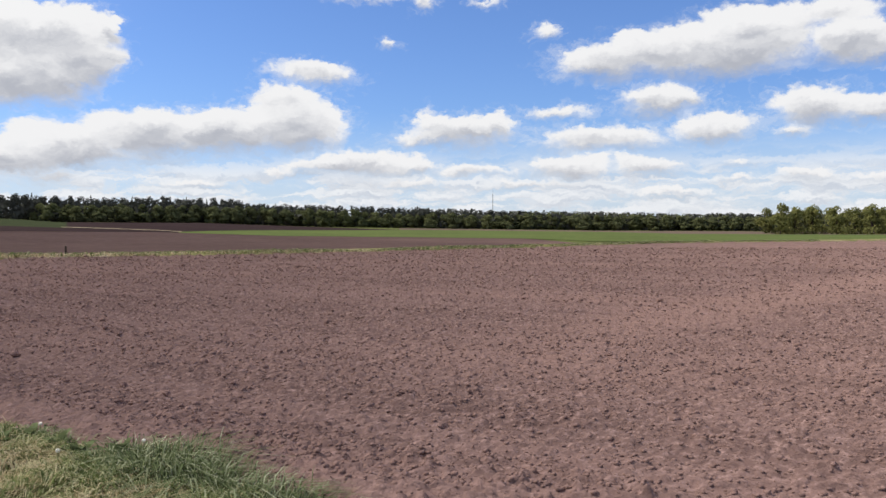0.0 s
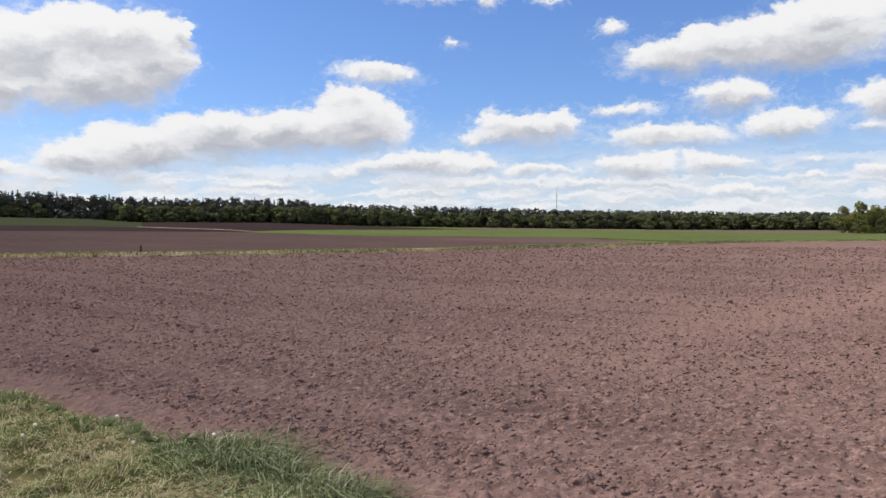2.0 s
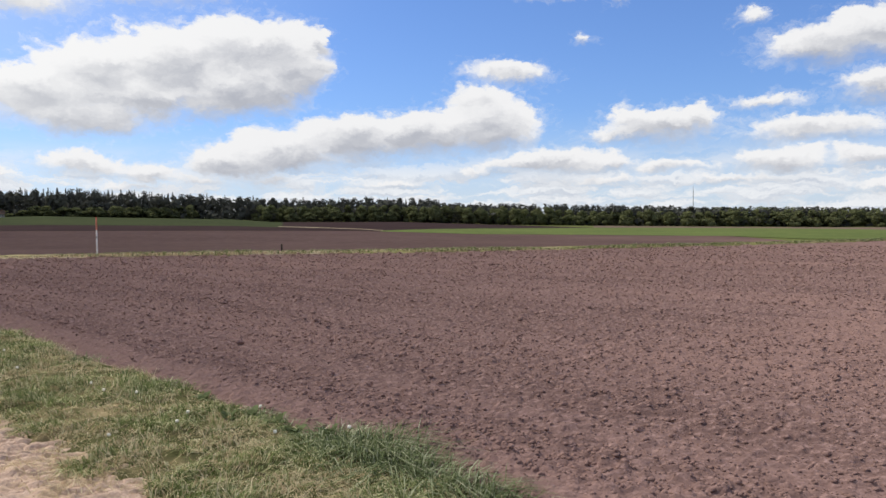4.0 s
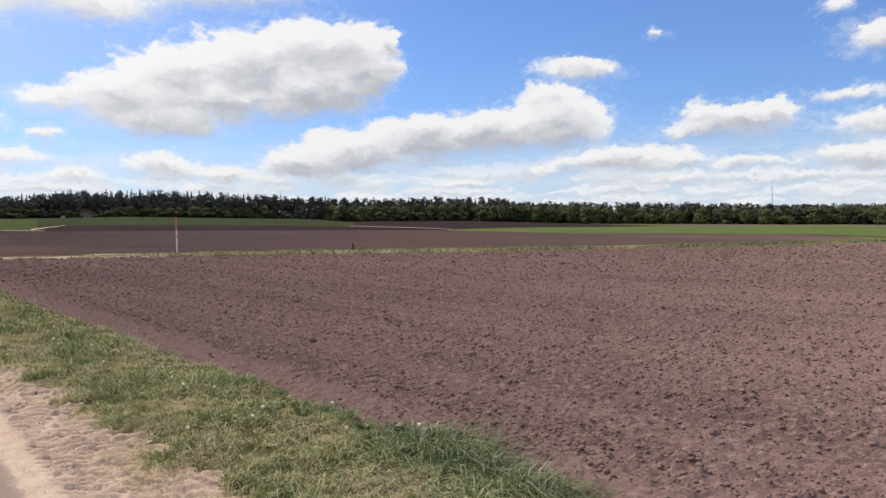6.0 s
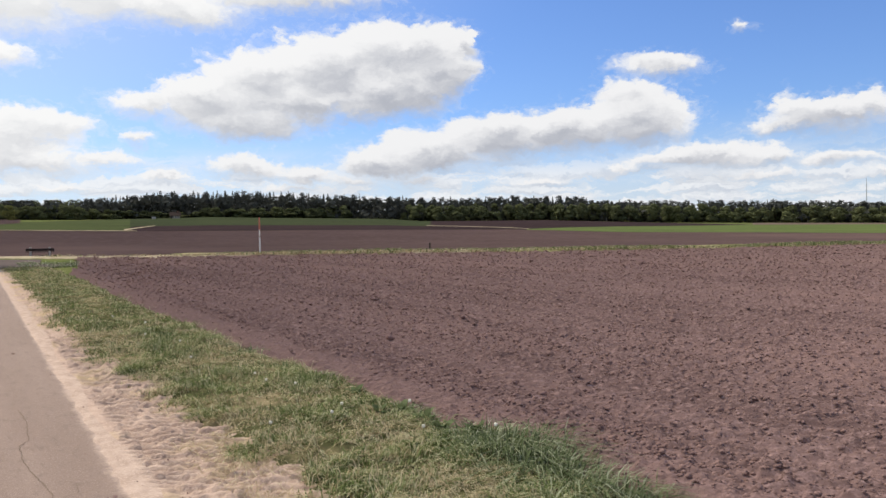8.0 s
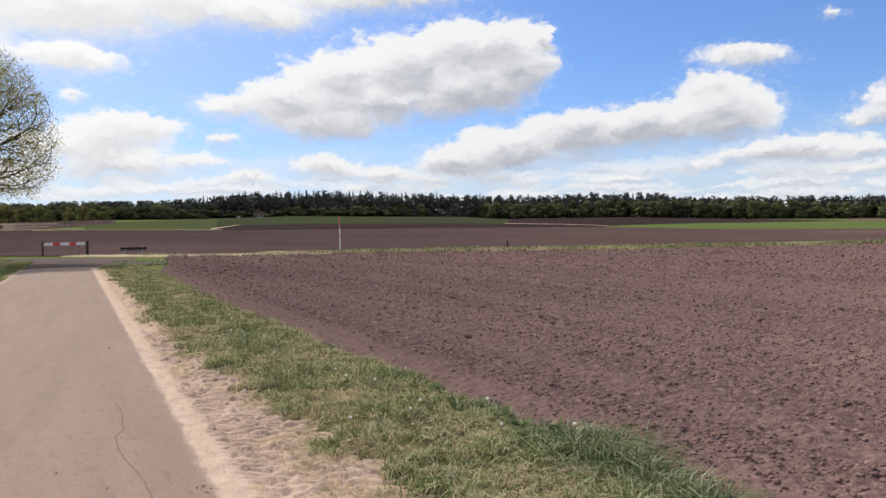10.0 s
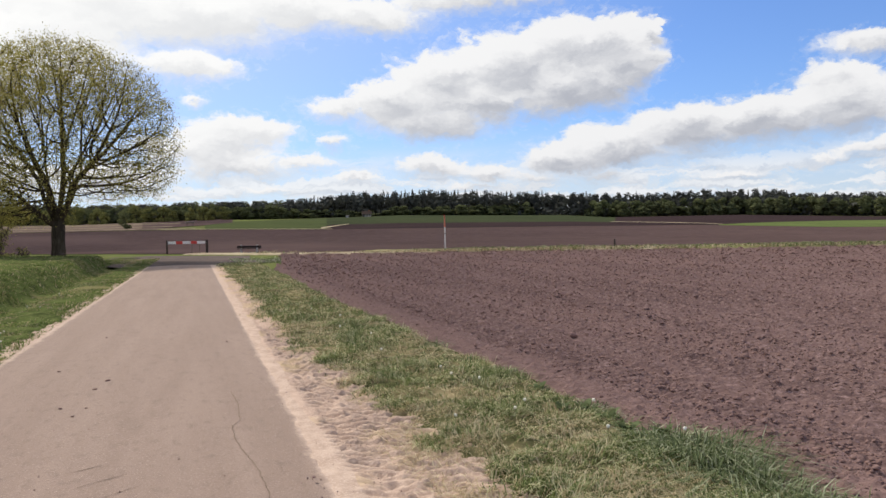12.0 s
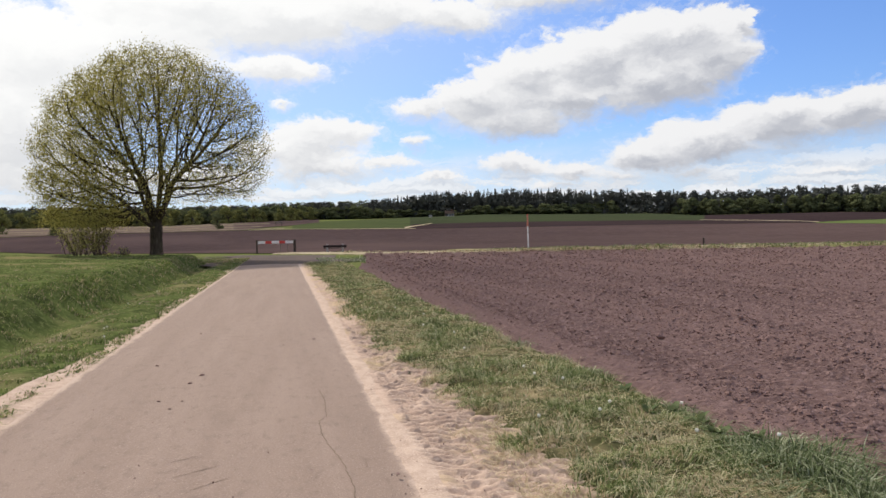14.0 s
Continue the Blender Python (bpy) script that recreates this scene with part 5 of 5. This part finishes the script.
def blades(x, y, z, tall, wide, rng, droop=0.5, comb=None):
    """Bent, tapering blades: a quad and a tip each; comb is the heading they mostly lie in."""
    n = len(x)
    t = rng.uniform(0, 2 * math.pi, n) if comb is None else comb + rng.normal(0, 0.75, n)
    d = np.stack((np.cos(t), np.sin(t), np.zeros(n)), 1)
    s = np.stack((-np.sin(t), np.cos(t), np.zeros(n)), 1) * (wide / 2)[:, None]
    lean = rng.uniform(0.1, 1.0, n) * droop
    root = np.stack((x, y, z), 1)
    up = np.array((0, 0, 1.0))
    mid = root + d * (tall * lean * 0.35)[:, None] + up * (tall * 0.6)[:, None]
    tip = root + d * (tall * lean * 1.15)[:, None] + up * (tall * np.maximum(1.0 - 0.35 * lean, 0.12))[:, None]
    verts = np.stack((root - s, root + s, mid + s * 0.75, mid - s * 0.75, tip), 1).reshape(-1, 3)
    k = np.arange(n)[:, None] * 5
    quads = (k + np.array((0, 1, 2, 3))).tolist()
    tips = (k + np.array((3, 2, 4))).tolist()
    return verts, quads + tips


def sward(name, mat, x, y, z, tall, wide, rng, label, droop=0.5, comb=None):
    v, f = blades(x, y, z, tall, wide, rng, droop, comb)
    return tagged(mesh_object(name, v, f, mat, None, False), label, "grass", kind="stuff")


rng = np.random.default_rng(31)


def verge_points(n, u0, u1, margin=0.04):
    u = u0 + (u1 - u0) * rng.random(n) ** 1.4
    lo = turf_edge(u) - 0.05
    v = lo + (field_edge(u) + margin - lo) * rng.random(n)
    x, y = to_xy(u, v)
    keep = (v > turf_edge(u) + wave(u) * 0.9 + 0.1 + 0.45 * (grain(x, y, 0.25, 60) - 0.5) + 0.2 * rng.random(n) ** 2) & (0.8 * grain(x, y, 0.30, 61) + 0.9 * grain(x, y, 0.11, 62) > rng.uniform(0.42, 1.2, n))
    u, v, x, y = u[keep], v[keep], x[keep], y[keep]
    z = turf_swell(u, v, x, y) - 0.01
    return u, v, x, y, z


for count, u0, u1, scale in ((210000, 0.5, 14, 1.0), (52000, 13, 47, 1.6)):
    u, v, x, y, z = verge_points(count, u0, u1)
    n = len(x)
    lush = grain(x, y, 0.50, 63)
    tuft = grain(x, y, 0.16, 64)
    tall = (0.025 + 0.135 * rng.random(n) ** 1.4 * (0.15 + lush) * (0.15 + 1.4 * tuft)) * (1 + 0.2 * (scale - 1))
    wide = rng.uniform(0.004, 0.010, n) * scale
    lay = -0.5 + 9.0 * grain(x, y, 0.34, 65)
    dry = rng.random(n) < np.clip(0.72 - 1.25 * (lush - 0.28) + 0.30 * np.exp(-(v - turf_edge(u)) / 0.35), 0.06, 0.85)
    sward("grass_blades", BLADE, x[~dry], y[~dry], z[~dry], tall[~dry], wide[~dry], rng, "short green grass blades of the verge", 2.4, lay[~dry])
    sward("dry_grass", BLADE_DRY, x[dry], y[dry], z[dry], tall[dry] * 0.8, wide[dry] * 0.8, rng, "yellowed dry grass of the verge", 3.2, lay[dry])

# long lush tussocks at the field edge
for cx0, cy0, spread, tall0, count in ((-2.08, 5.27, 0.30, 0.30, 900), (-2.45, 5.55, 0.25, 0.22, 600), (-1.75, 4.95, 0.28, 0.26, 800), (-2.60, 5.35, 0.22, 0.18, 500), (-1.45, 4.75, 0.25, 0.24, 600),
                                       (-3.25, 5.85, 0.28, 0.14, 500), (-3.6, 6.2, 0.25, 0.13, 420), (-1.1, 4.6, 0.25, 0.2, 500), (-5.3, 7.3, 0.2, 0.12, 260), (-7.4, 8.5, 0.25, 0.13, 260)):
    count = int(count * 0.6)
    q = rng.normal(0, 1, (count, 2)) * spread * 0.45
    ob = thing("grass_tussock", (cx0, cy0, -0.02), 0, "lush long-bladed grass tussock at the field edge", "grass", "tussocks at the field edge")
    v, f = blades(q[:, 0], q[:, 1], np.zeros(count), tall0 * rng.uniform(0.5, 1.1, count), rng.uniform(0.006, 0.013, count), rng, 2.4, np.arctan2(q[:, 1], q[:, 0] + 0.05) + rng.normal(0, 0.5, count))
    tagged(mesh_object("sward", v, f, BLADE_LUSH, ob, False), kind="stuff")

# dandelion clocks
HEADS = ((-4.77, 6.22), (-6.91, 7.00), (-2.85, 5.31), (-2.32, 5.49), (-3.85, 5.67), (-3.78, 5.42), (-4.04, 4.94), (-5.6, 6.6), (-5.2, 6.3), (-8.3, 8.2), (-9.2, 8.4), (-3.3, 5.9), (-10.5, 9.6), (-12.0, 10.2),
         (-13.6, 5.1), (-13.2, 4.9), (-12.4, 4.6), (-17.5, 7.3), (-18.4, 7.4), (-22.0, 9.7))
for i, (x, y) in enumerate(HEADS):
    z0 = float(land(x, y))
    flower = thing("dandelion_clock", (x, y, z0), 0, "white dandelion seed head on a thin stalk in the grass", "flower", "dandelion clocks in the verge")
    tall = 0.13 + 0.05 * rng.random()
    part("stalk", rod(0.003, 0.0025, 0, tall, sides=6), BLADE_LUSH, flower)
    bm = bmesh.new()
    bmesh.ops.create_icosphere(bm, subdivisions=2, radius=0.014)
    for vv in bm.verts:
        vv.co *= 0.85 + 0.3 * noise.random()
    bmesh.ops.translate(bm, vec=(0, 0, tall + 0.012), verts=bm.verts)
    part("seed_head", bm, PETAL, flower)

# left verge, ditch and bank
n = 120000
u = 6 + 56 * rng.random(n) ** 1.7
d = np.abs(rng.normal(0, 1, n)) * 3.4 + 0.02
x, y = to_xy(u, ROAD_L - d)
keep = (d > left_sand_width(u) - 0.08 + 0.3 * (grain(x, y, 0.25, 37) - 0.5)) & (grain(x, y, 0.5, 70) + 0.4 * grain(x, y, 0.15, 71) > rng.uniform(0.15, 0.9, n)) & (np.hypot(x, y) < 66) & (d < 14)
u, d, x, y = u[keep], d[keep], x[keep], y[keep]
n = len(x)
dist = np.hypot(x, y)
tuft = grain(x, y, 0.45, 73)
tall = (0.03 + 0.12 * rng.random(n) ** 1.5 * (0.2 + grain(x, y, 0.9, 72)) * (0.4 + tuft)) * (1 + 0.5 * np.exp(-((d - 2.8) / 0.5) ** 2))
lay = -0.6 + 6.0 * grain(x, y, 0.6, 74)
wide = rng.uniform(0.006, 0.012, n) * (1 + dist / 22)
dry = rng.random(n) < np.clip(0.22 + 0.4 * np.exp(-((d - 1.45) / 0.3) ** 2) - 0.12 * (d > 3), 0.05, 0.8)
z = land(x, y)
sward("grass_blades", BLADE_BANK, x[~dry], y[~dry], z[~dry], tall[~dry], wide[~dry], rng, "fresh green grass of the bank", 2.8, lay[~dry])
sward("dry_grass", BLADE_DRY, x[dry], y[dry], z[dry], tall[dry], wide[dry], rng, "yellowed grass stems along the ditch", 2.4, lay[dry])

# rough grass of the strip behind the field
n = 55000
x = rng.uniform(-56, 60, n)
y = strip_y(x) + rng.normal(-0.4, 1.1, n) + 0.01 * np.maximum(x + 30, 0)
keep = (grain(x, y, 2.2, 80) > rng.uniform(0.1, 0.8, n)) & ~((x < -44) & (rng.random(n) < 0.85))
x, y = x[keep], y[keep]
n = len(x)
z = land(x, y) + 0.14
dry = rng.random(n) < np.clip(0.62 - 0.012 * (x + 30), 0.25, 0.8)
tall = rng.uniform(0.10, 0.36, n) * (0.5 + grain(x, y, 4, 83))
wide = rng.uniform(0.03, 0.06, n)
sward("grass_blades", BLADE, x[~dry], y[~dry], z[~dry], tall[~dry], wide[~dry], rng, "rough green grass of the field strip", 1.5)
sward("dry_grass", BLADE_DRY, x[dry], y[dry], z[dry], tall[dry] * 0.7, wide[dry], rng, "pale straw-dry grass of the field strip", 1.8)
# corner of grass between lane, crossing and field
n = 9000
u, v = rng.uniform(34, 56, n), rng.uniform(1.2, 9, n)
x, y = to_xy(u, v)
keep = (u > 34 + 9 * (v - 3.45)) & (y < strip_y(x) - 2.5) & (u > 46 - 3 * (v < 3.0)) & (grain(x, y, 1.5, 81) > rng.uniform(0.2, 0.8, n)) & (v > 2.2)
x, y = x[keep], y[keep]
n = len(x)
sward("grass_blades", BLADE_LUSH, x, y, land(x, y), rng.uniform(0.06, 0.2, n), rng.uniform(0.015, 0.04, n), rng, "green grass at the corner of the crossing", 0.9)
px, py = -math.sin(radians(13.84)) * 66, math.cos(radians(13.84)) * 66
clump = thing("grass_tussock", (px, py, float(land(px, py))), 0, "dark green weed clump in the field strip", "grass")
q = rng.normal(0, 0.28, (260, 2))
v, f = blades(q[:, 0], q[:, 1], np.zeros(260), rng.uniform(0.2, 0.5, 260), rng.uniform(0.03, 0.06, 260), rng, 0.8)
tagged(mesh_object("sward", v, f, BLADE_LUSH, clump, False), kind="stuff")

# cut straw lying on the sandy shoulder
n = 13000
u = 1.2 + 7.0 * rng.random(n) ** 1.3
v = turf_edge(u) - 0.35 + 0.60 * rng.random(n)
x, y = to_xy(u, v)
keep = (v > turf_edge(u) - 0.4 + 0.35 * grain(x, y, 0.5, 90)) & (grain(x, y, 0.6, 91) * np.interp(u, (1, 4.5, 8), (1.25, 1.0, 0.45)) > rng.uniform(0.2, 0.9, n))
u, v, x, y = u[keep], v[keep], x[keep], y[keep]
sward("straw", BLADE_DRY, x, y, tread(u, v, x, y) + 0.004, rng.uniform(0.02, 0.06, len(x)), rng.uniform(0.003, 0.006, len(x)), rng, "cut yellow straw lying on the sand", 6.0)


def weed(x, y, reach, count):
    """A flat rosette of broad pointed leaves."""
    ob = thing("broadleaf_weed", (x, y, -0.01), rng.uniform(0, 6), "dark green broad-leaved weed at the field edge", "weed", "weeds at the field edge")
    for i in range(count):
        a = i * 2.4 + rng.uniform(-0.3, 0.3)
        lean = rng.uniform(0.5, 1.2)
        bm = bmesh.new()
        rows = []
        for j in range(5):
            t = j / 4
            w = reach * 0.20 * math.sin(math.pi * min(0.97, 0.12 + 0.85 * t))
            out, up = reach * t * math.sin(lean), reach * (t * math.cos(lean) + 0.25 * math.sin(math.pi * t * 0.8) - 0.3 * t * t * lean)
            rows.append([bm.verts.new((out, s * w, up + 0.15 * abs(s) * w)) for s in (-1, 0, 1)])
        for p, q in zip(rows, rows[1:]):
            for k in (0, 1):
                bm.faces.new((p[k], p[k + 1], q[k + 1], q[k]))
        bmesh.ops.rotate(bm, cent=(0, 0, 0), matrix=Matrix.Rotation(a, 3, "Z"), verts=bm.verts)
        part("leaf", bm, BLADE_LUSH, ob)


for x, y, reach in ((-3.14, 5.85, 0.20), (-3.48, 6.06, 0.18), (-2.85, 5.62, 0.20), (-3.61, 5.90, 0.16), (-2.55, 5.62, 0.18), (-4.3, 6.6, 0.16), (-5.9, 7.5, 0.16), (-6.3, 7.0, 0.14), (-2.3, 5.2, 0.16)):
    weed(x, y, reach, 9)

# grit on the shoulder and along the lane's edges
n = 1500
u = 1.0 + 13 * rng.random(n) ** 1.5
v = np.where(rng.random(n) < 0.6, rng.normal(1.15, 0.25, n), np.where(rng.random(n) < 0.5, rng.normal(ROAD_L + 0.05, 0.15, n), rng.uniform(ROAD_L, ROAD_R, n)))
x, y = to_xy(u, v)
f = np.clip((v - ROAD_L) / (ROAD_R - ROAD_L), 0, 1)
z = np.where(v > ROAD_R - 0.05, tread(u, v, x, y), 0.012 + 0.035 * (1 - (2 * f - 1) ** 2))
size = 0.002 + 0.006 * rng.random(n) ** 3
shape = OCT[None] * rng.uniform(0.6, 1.3, (n, 6, 1)) * size[:, None, None]
verts = (shape + np.stack((x, y, z + size * 0.4), 1)[:, None]).reshape(-1, 3)
faces = (OCT_F[None] + (np.arange(n) * 6)[:, None, None]).reshape(-1, 3)
tagged(mesh_object("grit", verts, faces, CLOD, None, False), "scattered small grit and soil crumbs on sand and asphalt", "grit", kind="stuff")

# longer pale stems among the verge grass
u, v, x, y, z = verge_points(9000, 0.8, 16)
pick = grain(x, y, 0.45, 95) > 0.55
x, y, z = x[pick], y[pick], z[pick]
sward("dry_stems", BLADE_DRY, x, y, z, rng.uniform(0.10, 0.20, len(x)), rng.uniform(0.004, 0.008, len(x)), rng, "long pale bent grass stems in the verge", 1.9)
